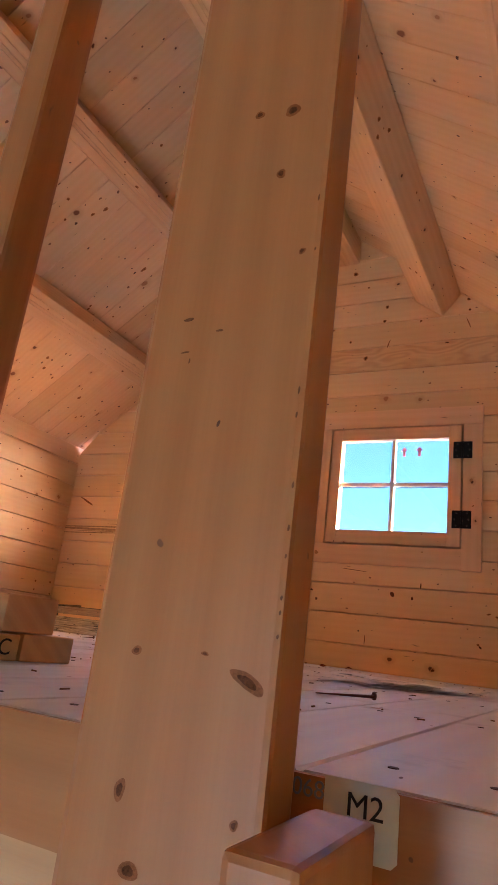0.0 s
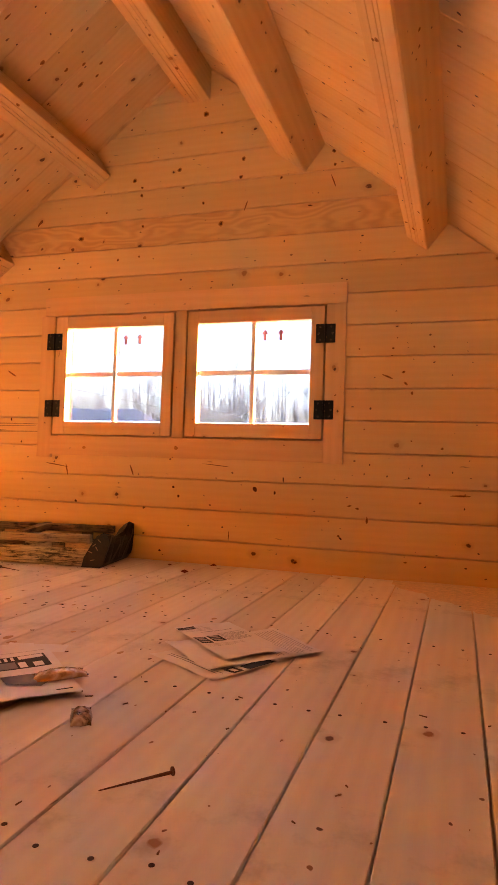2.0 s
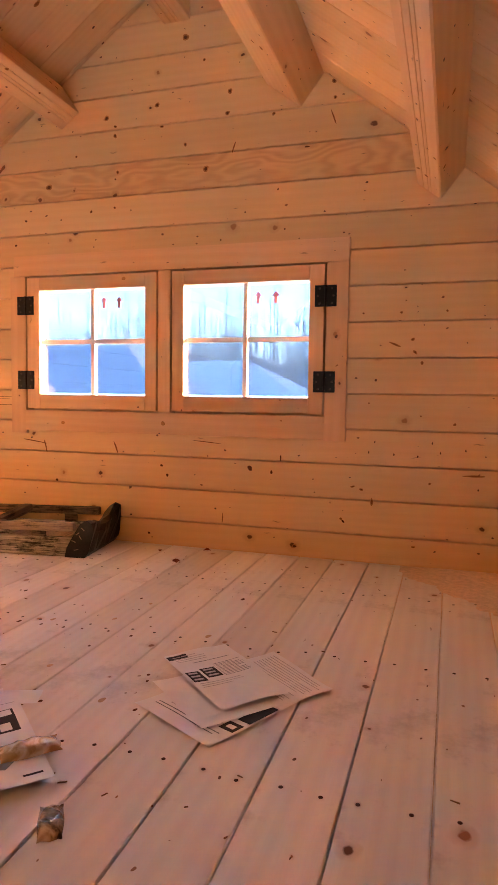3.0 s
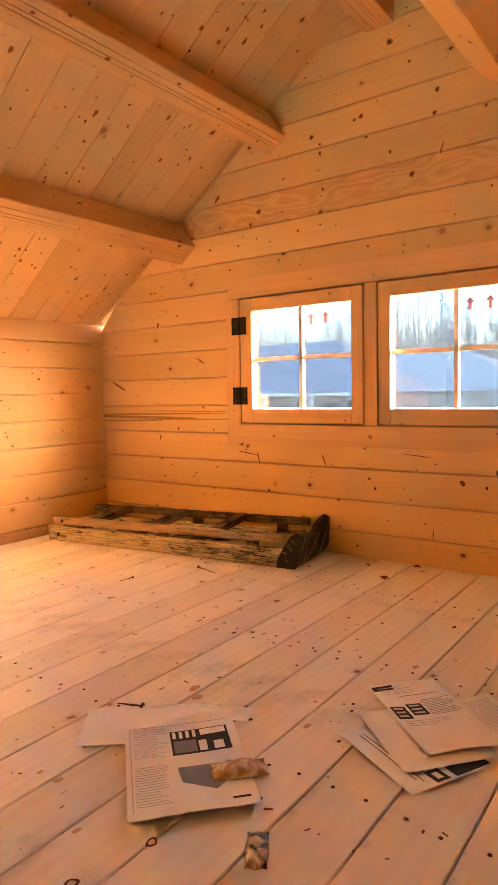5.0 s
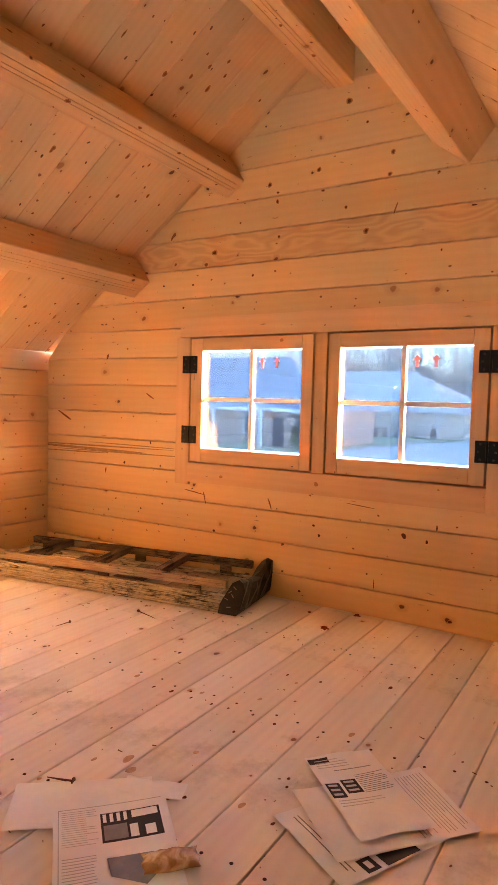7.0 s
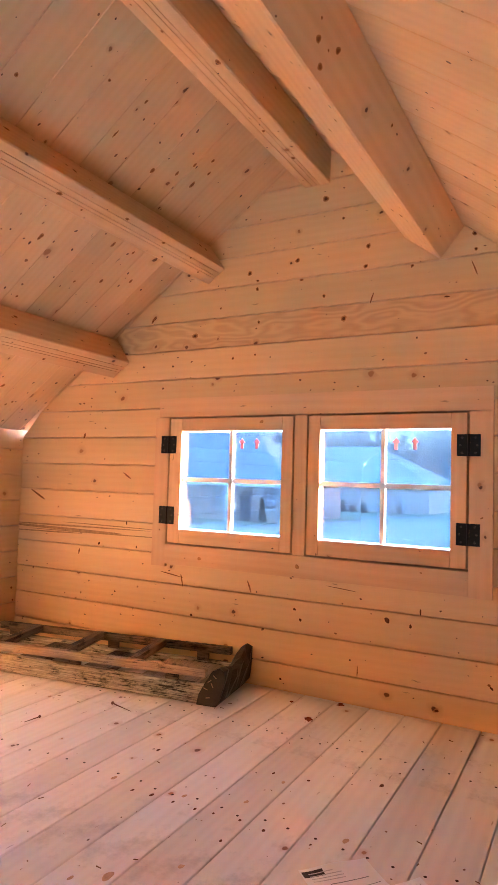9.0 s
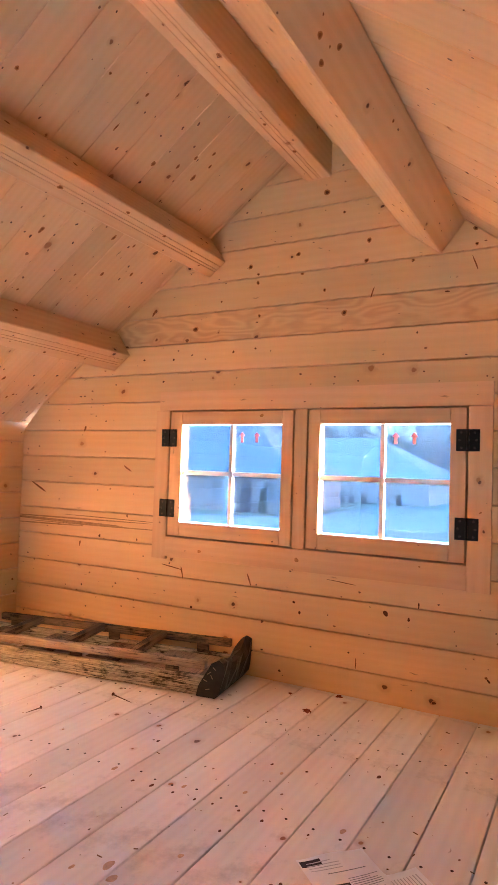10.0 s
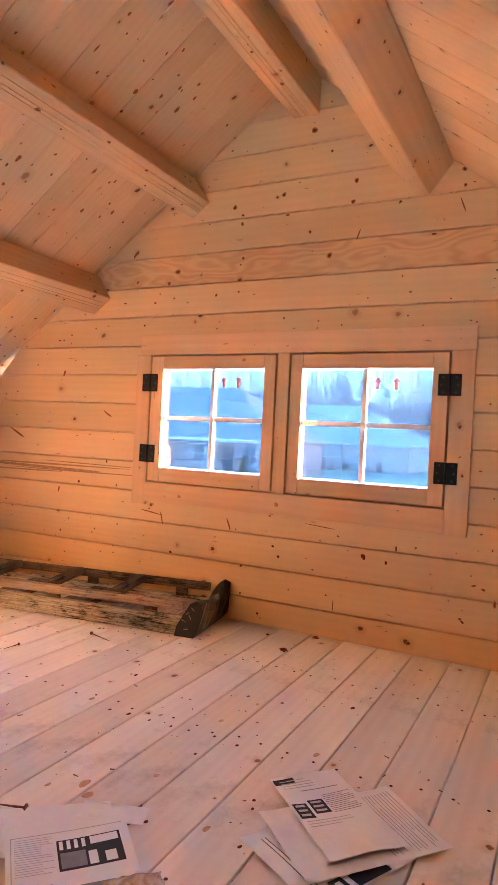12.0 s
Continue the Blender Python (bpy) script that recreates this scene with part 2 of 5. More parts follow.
# ---- mesh helpers ----
def box(bm, x0, x1, y0, y1, z0, z1, bevel=0.0):
    vs = [bm.verts.new((x, y, z)) for x in (x0, x1) for y in (y0, y1) for z in (z0, z1)]
    faces = [bm.faces.new([vs[i] for i in f]) for f in ((0, 1, 3, 2), (4, 6, 7, 5), (0, 4, 5, 1), (2, 3, 7, 6), (0, 2, 6, 4), (1, 5, 7, 3))]
    if bevel:
        edges = {e for f in faces for e in f.edges}
        bmesh.ops.bevel(bm, geom=list(edges), offset=bevel, segments=2, affect="EDGES", profile=0.6)
    return bm


def prism(bm, outline, z0, z1):
    """An outline in x, y raised from z0 to z1."""
    lo = [bm.verts.new((x, y, z0)) for x, y in outline]
    hi = [bm.verts.new((x, y, z1)) for x, y in outline]
    bm.faces.new(list(reversed(lo)))
    bm.faces.new(hi)
    n = len(outline)
    for i in range(n):
        bm.faces.new((lo[i], lo[(i + 1) % n], hi[(i + 1) % n], hi[i]))
    return bm


def tube(bm, a, b, ra, rb, sides=10):
    a, b = Vector(a), Vector(b)
    q = (b - a).to_track_quat("Z", "Y")
    rings = []
    for p, r in ((a, ra), (b, rb)):
        rings.append([bm.verts.new(p + q @ Vector((r * math.cos(i * math.tau / sides), r * math.sin(i * math.tau / sides), 0))) for i in range(sides)])
    bm.faces.new(list(reversed(rings[0])))
    bm.faces.new(rings[1])
    for i in range(sides):
        bm.faces.new((rings[0][i], rings[0][(i + 1) % sides], rings[1][(i + 1) % sides], rings[1][i]))
    return bm


def mesh_of(name, bm, mat):
    bmesh.ops.recalc_face_normals(bm, faces=bm.faces)
    me = bpy.data.meshes.new(name)
    bm.to_mesh(me)
    bm.free()
    me.materials.append(mat)
    return me


def part(name, bm, mat, parent, label="", m=None):
    ob = new(name, mesh_of(name, bm, mat))
    ob.parent = parent
    if m is not None:
        ob.matrix_basis = m
    return tagged(ob, label) if label else ob


def base(name, m=None, **tags):
    ob = new(name)
    ob.empty_display_size = 0.1
    if m is not None:
        ob.matrix_basis = m
    return tagged(ob, **tags)


def thing(name, bm, mat, m=None, **tags):
    ob = new(name, mesh_of(name, bm, mat))
    if m is not None:
        ob.matrix_basis = m
    return tagged(ob, **tags)


def axes(o, x, y, z):
    return Matrix(((x[0], y[0], z[0], o[0]), (x[1], y[1], z[1], o[1]), (x[2], y[2], z[2], o[2]), (0, 0, 0, 1)))


def plank(bm, a0, a1, b0, b1, wide, thick, chamfer=0.0026, drop=0.0035, gap=0.0022, deep=0.030):
    """A board: x from a0 to a1 on its lower long edge and b0 to b1 on its upper one, y 0 to wide, face at z 0, edges eased."""
    prof = ((0, -thick), (0, -drop), (chamfer, 0), (wide - chamfer - gap, 0), (wide - gap, -drop), (wide - gap, -min(deep, thick * 0.6)), (wide, -min(deep, thick * 0.6)), (wide, -thick))
    ends = []
    for e0, e1 in ((a0, b0), (a1, b1)):
        ends.append([bm.verts.new((e0 + (e1 - e0) * y / wide, y, z)) for y, z in prof])
    bm.faces.new(list(reversed(ends[0])))
    bm.faces.new(ends[1])
    for i in range(len(prof)):
        j = (i + 1) % len(prof)
        bm.faces.new((ends[0][i], ends[0][j], ends[1][j], ends[1][i]))
    return bm


# ---- the loft's shell ----
HALF, FRONT, EDGE, RIDGE = 1.56, 3.0, 0.645, 2.15
SLOPE_L, SLOPE_R = 0.725, 0.765
LOWER = -1.94
COURSE = 0.1257


def roof_z(x):
    return RIDGE - (SLOPE_L * -x if x < 0 else SLOPE_R * x)


def roof_x(z, side):
    return min(HALF, (RIDGE - z) / (SLOPE_L if side < 0 else SLOPE_R)) * side


wall_north = base("wall_north", kind="structure", label="gable wall of horizontal pine boards with dark joints and knots", category="wall")
wall_west = base("wall_west", kind="structure", label="low side wall of knotty pine logs with sunlight on it", category="wall")
wall_east = base("wall_east", kind="structure", label="low side wall of horizontal pine logs", category="wall")
wall_south = base("wall_south", kind="structure", label="rear gable wall of horizontal pine boards", category="wall")
floor = base("floor", kind="structure", label="unfinished pine floorboards with open joints, nails and dust", category="floor")

NORTH = axes((0, FRONT, 0), (1, 0, 0), (0, 0, 1), (0, -1, 0))
WEST = axes((-HALF, 0, 0), (0, 1, 0), (0, 0, 1), (1, 0, 0))
EAST = axes((HALF, 0, 0), (0, -1, 0), (0, 0, 1), (-1, 0, 0))
SOUTH = axes((0, BACK, 0), (-1, 0, 0), (0, 0, 1), (0, 1, 0))

OPEN_X0, OPEN_X1, OPEN_Z0, OPEN_Z1 = -0.66, 0.608, 0.508, 1.073


def gable_log(z0, z1, x0, x1, cut0, cut1, parent, frame_m, thick=0.07):
    bm = bmesh.new()
    a0, b0 = (roof_x(z0, -1), roof_x(z1, -1)) if cut0 else (x0, x0)
    a1, b1 = (roof_x(z0, 1), roof_x(z1, 1)) if cut1 else (x1, x1)
    plank(bm, a0, a1, b0, b1, z1 - z0, thick)
    ob = part("log", bm, figured_pine if parent is wall_north and 1.34 < z0 < 1.38 else wall_pine, parent)
    ob.matrix_basis = frame_m @ Matrix.Translation((0, z0, 0))
    return ob


def gable_courses(parent, frame_m, z_first, z_end, hole=None):
    z = z_first
    while z < z_end:
        z0, z1 = z + 0.0006, min(z + COURSE, RIDGE - 0.03)
        if z1 - z0 < 0.03:
            break
        if hole and z1 > hole[2] and z0 < hole[3]:
            gable_log(z0, z1, 0, hole[0], True, False, parent, frame_m)
            gable_log(z0, z1, hole[1], 0, False, True, parent, frame_m)
            for c0, c1 in ((z0, hole[2]), (hole[3], z1)):
                if c1 - c0 > 0.012 and c1 <= z1 and c0 >= z0:
                    gable_log(c0, c1, hole[0], hole[1], False, False, parent, frame_m)
        else:
            gable_log(z0, z1, 0, 0, True, True, parent, frame_m)
        z += COURSE


gable_courses(wall_north, NORTH, 0.099 - COURSE * 17, RIDGE, (OPEN_X0, OPEN_X1, OPEN_Z0, OPEN_Z1))


def side_courses(parent, frame_m, top, y0, y1):
    z = 0.040 - COURSE * 16
    while z < top:
        z1 = min(z + COURSE, top)
        if z1 - z > 0.02:
            a, b = (y0, y1) if parent is wall_west else (-y1, -y0)
            bm = plank(bmesh.new(), a, b, a, b, z1 - z - 0.0006, 0.07)
            part("log", bm, wall_pine, parent).matrix_basis = frame_m @ Matrix.Translation((0, z, 0))
        z = z1


side_courses(wall_west, WEST, roof_z(-HALF), BACK - 0.07, FRONT + 0.07)
side_courses(wall_east, EAST, roof_z(HALF), BACK - 0.07, FRONT + 0.07)

# outer sheathing behind the logs, so that no daylight passes the joints
sheath = bmesh.new()
for x0, x1, z0, z1 in ((-HALF - 0.07, OPEN_X0, LOWER, 1.0), (OPEN_X1, HALF + 0.07, LOWER, 1.0), (OPEN_X0, OPEN_X1, LOWER, OPEN_Z0)):
    box(sheath, x0, x1, FRONT + 0.071, FRONT + 0.083, z0, z1)
prism_outline = [(-HALF, 1.0), (OPEN_X0, 1.0), (OPEN_X0, OPEN_Z1), (OPEN_X1, OPEN_Z1), (OPEN_X1, 1.0), (HALF, 1.0), (0, RIDGE)]
near_ring = [sheath.verts.new((x, FRONT + 0.071, z)) for x, z in prism_outline]
sheath.faces.new(near_ring)
part("sheathing", sheath, back_pine, wall_north)
part("sheathing", box(bmesh.new(), -HALF - 0.083, -HALF - 0.071, BACK - 0.08, FRONT + 0.083, LOWER, roof_z(-HALF)), back_pine, wall_west)
part("sheathing", box(bmesh.new(), HALF + 0.071, HALF + 0.083, BACK - 0.08, FRONT + 0.083, LOWER, roof_z(HALF)), back_pine, wall_east)

# rear gable, with an unseen opening added in the room below to let light in

def rear_board(z0, z1, spans):
    for a, b in spans:
        bm = plank(bmesh.new(), a[0], b[0], a[1], b[1], z1 - z0, 0.07)
        part("log", bm, wall_pine, wall_south).matrix_basis = SOUTH @ Matrix.Translation((0, z0, 0))


z = LOWER
while z < RIDGE - 0.05:
    z1 = min(z + COURSE, RIDGE - 0.03)
    full0, full1 = (-roof_x(z, 1), -roof_x(z1, 1)), (-roof_x(z, -1), -roof_x(z1, -1))
    if z < -0.17:
        rear_board(z, z1, ((full0, (-0.48, -0.48)), ((-0.02, -0.02), full1)))
    else:
        rear_board(z, z1, ((full0, full1),))
    z = z1

# roof boarding, in one mesh a slope, with the roof over it
SEAMS = random.Random(31)


def slope(name, side):
    k = SLOPE_L if side < 0 else SLOPE_R
    way = Vector((side, 0, -k)).normalized()
    inward = Vector((-side * k, 0, -1)).normalized()
    along = inward.cross(way)
    length = HALF * math.sqrt(1 + k * k) + 0.09
    bm = bmesh.new()
    lo, hi = BACK - 0.05, FRONT + 0.05
    w = 0.1284
    y = 1.57 - 30 * w
    while y < hi:
        a = y if along.y > 0 else -y - w
        vs0 = len(bm.verts)
        plank(bm, 0.0, length, 0.0, length, w - 0.0005, 0.02, 0.0015, 0.002, SEAMS.choice((0.0005, 0.001, 0.002)), 0.008)
        bm.verts.ensure_lookup_table()
        for v in bm.verts[vs0:]:
            v.co.y += a
        y += w
    ob = thing(name, bm, roof_pine, axes((0, 0, RIDGE), way, along, inward), kind="structure", label="sloping ceiling of narrow knotty pine boards", category="ceiling")
    bm = bmesh.new()
    c0, c1 = (lo, hi) if along.y > 0 else (-hi, -lo)
    box(bm, -0.02, length + 0.25, c0 - 0.1, c1 + 0.1, -0.07, -0.024)
    thing("roof", bm, plain("roof_felt_" + name[-4:], (0.06, 0.06, 0.065), 0.9), axes((0, 0, RIDGE), way, along, inward), kind="structure", label="dark felt covered roof above the pine boarding", category="roof")
    return ob


ceiling_west = slope("ceiling_west", -1)
slope("ceiling_east", 1)

PURLINS = []


# purlins: square to their slope, three fine grooves along the underside
def purlin(x, z, side, wide=0.1, deep=0.135, grooves=(0.3, 0.5, 0.62), rebate=0.0, style="planed pine roof purlin with grooved underside"):
    k = SLOPE_L if side < 0 else SLOPE_R
    down = Vector((side, 0, -k)).normalized() if side else Vector((1, 0, 0))
    out = Vector((side * k, 0, 1)).normalized() if side else Vector((0, 0, 1))
    c = 0.004
    g = 0.0015
    prof = [(0, deep), (0, c), (c, 0)]
    for f in grooves:
        prof += [(wide * f - g, 0), (wide * f, 0.003), (wide * f + g, 0)]
    prof += [(wide - c, 0), (wide, c)] + ([(wide, rebate), (wide - 0.012, rebate), (wide - 0.012, deep)] if rebate else [(wide, deep)])
    bm = bmesh.new()
    ends = []
    for yy in (BACK, FRONT):
        ends.append([bm.verts.new((yy, a, b)) for a, b in prof])
    bm.faces.new(ends[0])
    bm.faces.new(list(reversed(ends[1])))
    n = len(prof)
    for i in range(n):
        j = (i + 1) % n
        bm.faces.new((ends[0][i], ends[1][i], ends[1][j], ends[0][j]))
    m = axes((x, 0, z), (0, 1, 0), tuple(down), tuple(out))
    ob = thing("purlin", bm, beam_pine, m, label=style, category="beam", group="roof purlins")
    PURLINS.append((ob, Vector((x, 0, z)), down, out, side, wide, deep))


purlin(-0.898, 1.320, -1, 0.115)
purlin(-0.405, 1.690, -1)
purlin(0.358, 1.706, 1, 0.163, 0.15, grooves=(), rebate=0.132, style="planed pine roof purlin with a plain pale underside")
purlin(0.893, 1.313, 1)
purlin(-0.045, 1.968, 0, 0.108, 0.15)

# floorboards, laid towards the gable, ends on the loft's edge
BOARD = 0.1272
x = 0.2595 - BOARD * 14
floor_mesh = None
while x < HALF - 0.005:
    if floor_mesh is None:
        floor_mesh = mesh_of("floorboard", plank(bmesh.new(), EDGE, FRONT, EDGE, FRONT, BOARD - 0.001, 0.052, 0.0016, 0.002, 0.0019, 0.012), floor_pine)
    ob = new("floorboard", floor_mesh)
    ob.parent = floor
    ob.matrix_basis = axes((x + BOARD, 0, 0), (0, 1, 0), (-1, 0, 0), (0, 0, 1))
    x += BOARD
# fascia below the board ends
part("fascia_board", box(bmesh.new(), -HALF, HALF, EDGE + 0.028, EDGE + 0.060, -0.40, -0.055, 0.002), rough_pine, floor)

part("edge_strip", box(bmesh.new(), -HALF, HALF, EDGE - 0.006, EDGE - 0.0005, -0.078, -0.0012), shaded_post_pine, floor, m=axes((0, 0, 0), (1, 0, 0), (0, 1, 0), (0, 0, 1)))

# room below
floor_below = base("floor_lower", kind="structure", label="pine floor of the room below the loft", category="floor")
x = -HALF
while x < HALF - 0.01:
    w = min(0.1272, HALF - x)
    part("floorboard", plank(bmesh.new(), BACK, FRONT, BACK, FRONT, w - 0.003, 0.026), floor_pine, floor_below).matrix_basis = axes((x + w, 0, LOWER), (0, 1, 0), (-1, 0, 0), (0, 0, 1))
    x += 0.1272

# ---- post at the loft's edge ----
def post(x0, x1, y0, y1, z0, z1, label):
    m = axes((x0, y0, z0), (0, 0, 1), (1, 0, 0), (0, 1, 0))
    bm = box(bmesh.new(), 0, z1 - z0, 0, x1 - x0, 0, y1 - y0, 0.004)
    return thing("post", bm, shaded_post_pine, m, label=label, category="post")


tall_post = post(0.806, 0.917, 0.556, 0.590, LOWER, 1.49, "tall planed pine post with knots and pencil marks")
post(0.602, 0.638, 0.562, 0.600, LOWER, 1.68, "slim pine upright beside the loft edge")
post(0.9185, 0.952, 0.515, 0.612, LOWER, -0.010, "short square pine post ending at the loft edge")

# ---- windows ----
def window(name, x0, x1, z0, z1, gx0, gx1, gz0, gz1, hinge_side):
    w = base(name, kind="structure", label="small hinged four-pane pine window with black hinges", category="window", m=Matrix.Translation((x0, FRONT, z0)))
    fy0, fy1 = -0.017, 0.035

    def rail(nm, a0, a1, b0, b1, upright):
        bm = box(bmesh.new(), 0, (b1 - b0) if upright else (a1 - a0), 0, (a1 - a0) if upright else (b1 - b0), fy0, fy1, 0.0018)
        if upright:
            m = axes((a0 - x0, 0, b0 - z0), (0, 0, 1), (1, 0, 0), (0, 1, 0))
        else:
            m = axes((a0 - x0, 0, b0 - z0), (1, 0, 0), (0, 0, 1), (0, 1, 0))
        return part(nm, bm, trim_pine, w, m=m)

    g = 0.0055
    rail("stile", x0 + g, gx0, z0 + g, z1 - g, True)
    rail("stile", gx1, x1 - g, z0 + g, z1 - g, True)
    rail("rail", gx0 + 0.0005, gx1 - 0.0005, gz1, z1 - g, False)
    rail("rail", gx0 + 0.0005, gx1 - 0.0005, z0 + g, gz0, False)
    mx, mz = (gx0 + gx1) / 2 - 0.002, (gz0 + gz1) / 2 + 0.003
    h = 0.009
    part("glazing_bar", box(bmesh.new(), 0, gz1 - gz0, 0, 2 * h, 0.001, 0.030, 0.002), bar_sunlit, w, m=axes((mx - h - x0, 0, gz0 - z0), (0, 0, 1), (1, 0, 0), (0, 1, 0)))
    for a, b in ((gx0, mx - h), (mx + h, gx1)):
        part("glazing_bar", box(bmesh.new(), 0, b - a, 0, 2 * h, 0.003, 0.028, 0.002), bar_sunlit, w, m=axes((a - x0, 0, mz - h - z0), (1, 0, 0), (0, 0, 1), (0, 1, 0)))
    for a, b in ((gx0, mx), (mx, gx1)):
        for c, d in ((gz0, mz), (mz, gz1)):
            pane = part("pane", box(bmesh.new(), a - x0 + 0.004, b - x0 - 0.004, 0.012, 0.015, c - z0 + 0.004, d - z0 - 0.004), glass, w)
            pane.visible_shadow = False
    # two red arrows stuck on the upper pane
    for i in range(2):
        ax = mx + 0.045 + i * 0.068 - x0
        az = gz1 - 0.052 - z0
        bm = prism(bmesh.new(), [(-0.006, -0.022), (0.006, -0.022), (0.006, 0.004), (0.015, 0.004), (0, 0.022), (-0.015, 0.004), (-0.006, 0.004)], 0, 0.0006)
        part("arrow_sticker", bm, arrow_red, w, "small red arrow sticker on the glass", m=axes((ax, 0.0112, az), (1, 0, 0), (0, 0, 1), (0, -1, 0)))
    # hinges
    hx = x0 if hinge_side < 0 else x1
    for hz in (0.944, 0.642):
        hp = base("hinge")
        hp.parent = w
        hp.matrix_basis = Matrix.Translation((hx - x0, -0.0175, hz - z0))
        for s in (-1, 1):
            bm = box(bmesh.new(), 0.004 if s > 0 else -0.039, 0.039 if s > 0 else -0.004, -0.0025, 0, -0.0375, 0.0375, 0.001)
            part("leaf", bm, hinge_black, hp)
            for sz in (-0.026, 0, 0.026):
                part("screw", tube(bmesh.new(), (s * (0.022 + 0.006 * (sz == 0)), -0.0036, sz), (s * (0.022 + 0.006 * (sz == 0)), -0.0022, sz), 0.0042, 0.0042, 8), screw_steel, hp)
        part("knuckle", tube(bmesh.new(), (0, -0.003, -0.0375), (0, -0.003, 0.0375), 0.0042, 0.0042, 10), hinge_black, hp)
    return w


window("window_1", -0.648, -0.055, 0.521, 1.061, -0.583, -0.108, 0.585, 1.003, -1)
window("window_2", 0.0, 0.5955, 0.521, 1.061, 0.053, 0.537, 0.585, 1.003, 1)

# outer frame lining the opening and the casing boards round it
trim = base("trim", kind="structure", label="flat pine casing boards round the pair of windows", category="trim")


def casing(x0, x1, z0, z1, upright, y0=-0.0165, y1=-0.0005):
    bm = box(bmesh.new(), 0, (z1 - z0) if upright else (x1 - x0), 0, (x1 - x0) if upright else (z1 - z0), y0, y1, 0.0015)
    m = axes((x0, FRONT, z0), (0, 0, 1), (1, 0, 0), (0, 1, 0)) if upright else axes((x0, FRONT, z0), (1, 0, 0), (0, 0, 1), (0, 1, 0))
    part("casing_board", bm, trim_pine, trim, m=m)


casing(-0.705, 0.676, 1.0625, 1.145, False)
casing(-0.655, 0.5975, 0.435, 0.5195, False)
casing(-0.722, -0.6495, 0.423, 1.0615, True)
casing(0.597, 0.675, 0.431, 1.0615, True)
casing(-0.0535, -0.0015, 0.5205, 1.0615, True)
for a, b, c, d in ((-0.66, -0.649, 0.509, 1.072), (0.597, 0.608, 0.509, 1.072), (-0.053, -0.002, 0.519, 1.063), (-0.6485, 0.5965, 1.0625, 1.0725), (-0.6485, 0.5965, 0.5085, 0.5195)):
    part("frame_lining", box(bmesh.new(), a, b, 0.0005, 0.068, c, d), trim_pine, trim, m=Matrix.Translation((0, FRONT, 0)))
for a, b in ((-0.649, -0.0535), (-0.0015, 0.597)):
    for c0, c1, d0, d1 in ((a, a + 0.016, 0.5205, 1.0615), (b - 0.016, b, 0.5205, 1.0615), (a + 0.0165, b - 0.0165, 0.5205, 0.5365), (a + 0.0165, b - 0.0165, 1.0455, 1.0615)):
        part("window_stop", box(bmesh.new(), c0, c1, 0.0353, 0.066, d0 - (0.0015 if d0 < 0.6 else 0), d1 + (0.0015 if d1 > 1.0 else 0)), trim_pine, trim, m=Matrix.Translation((0, FRONT, 0)))
# bevelled strip added at the foot of the west wall, for the light leaking in there
part("skirting_strip", box(bmesh.new(), 2.14, FRONT - 0.002, 0, 0.036, 0.001, 0.012, 0.001), trim_pine, wall_west, m=WEST)

# ---- old ladder lying by the gable ----
LAD = math.atan2(0.172, 1.137)
ladder = base("ladder", m=Matrix.Translation((-1.42, 2.522, 0.0)) @ pose(0, 0, 0, 0, 0, math.degrees(LAD)), label="weathered grey-brown wooden ladder in two folded sections with black feet", category="ladder")


def ribbed_rail(length, deep, tall):
    """A stile with fine ribs along its outer face, local X along it."""
    bm = bmesh.new()
    prof = [(deep, 0), (0.003, 0)]
    n = 7
    for i in range(n):
        z0 = 0.003 + (tall - 0.006) * i / n
        z1 = 0.003 + (tall - 0.006) * (i + 1) / n
        prof += [(0.0, z0 + 0.0015), (0.0, z1 - 0.0025), (0.0022, z1 - 0.001)]
    prof += [(0.003, tall), (deep, tall)]
    ends = [[bm.verts.new((x, a, b)) for a, b in prof] for x in (0, length)]
    bm.faces.new(ends[0])
    bm.faces.new(list(reversed(ends[1])))
    k = len(prof)
    for i in range(k):
        j = (i + 1) % k
        bm.faces.new((ends[0][i], ends[1][i], ends[1][j], ends[0][j]))
    return bm


LW = 0.315
part("stile", ribbed_rail(1.20, 0.026, 0.068), old_wood, ladder, "ribbed and blackened outer stile", m=Matrix.Translation((0, 0, 0.001)))
part("stile", ribbed_rail(1.20, 0.026, 0.068), old_wood, ladder, m=Matrix.Translation((0, LW - 0.026, 0.001)))
# the upper section rides a little higher towards its foot and along the wall
UPPER = Matrix.Translation((0.02, 0.012, 0.076)) @ pose(0, 0, 0, 3.6, -0.7, 0)
part("upper_stile", box(bmesh.new(), 0, 1.16, 0, 0.024, 0, 0.032, 0.003), old_wood_red, ladder, m=UPPER)
part("upper_stile", box(bmesh.new(), 0, 1.14, 0, 0.024, 0, 0.030, 0.003), old_wood_shaded, ladder, m=UPPER @ Matrix.Translation((0.01, LW - 0.045, -0.004)))
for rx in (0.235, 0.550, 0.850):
    part("rung", box(bmesh.new(), 0, LW - 0.070, 0, 0.034, 0, 0.030, 0.003), old_wood_shaded, ladder, m=UPPER @ axes((rx + 0.017, 0.0245, 0.005), (0, 1, 0), (-1, 0, 0), (0, 0, 1)))
# narrow lower rungs coloured dark so that the ladder's inside looks shaded
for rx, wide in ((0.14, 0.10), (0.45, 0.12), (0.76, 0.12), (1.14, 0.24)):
    part("rung", box(bmesh.new(), 0, LW - 0.054, 0, wide, 0, 0.020, 0.003), old_wood_red if wide > 0.2 else old_wood_shaded, ladder, m=axes((rx, 0.0265, 0.04), (0, 1, 0), (-1, 0, 0), (0, 0, 1)))
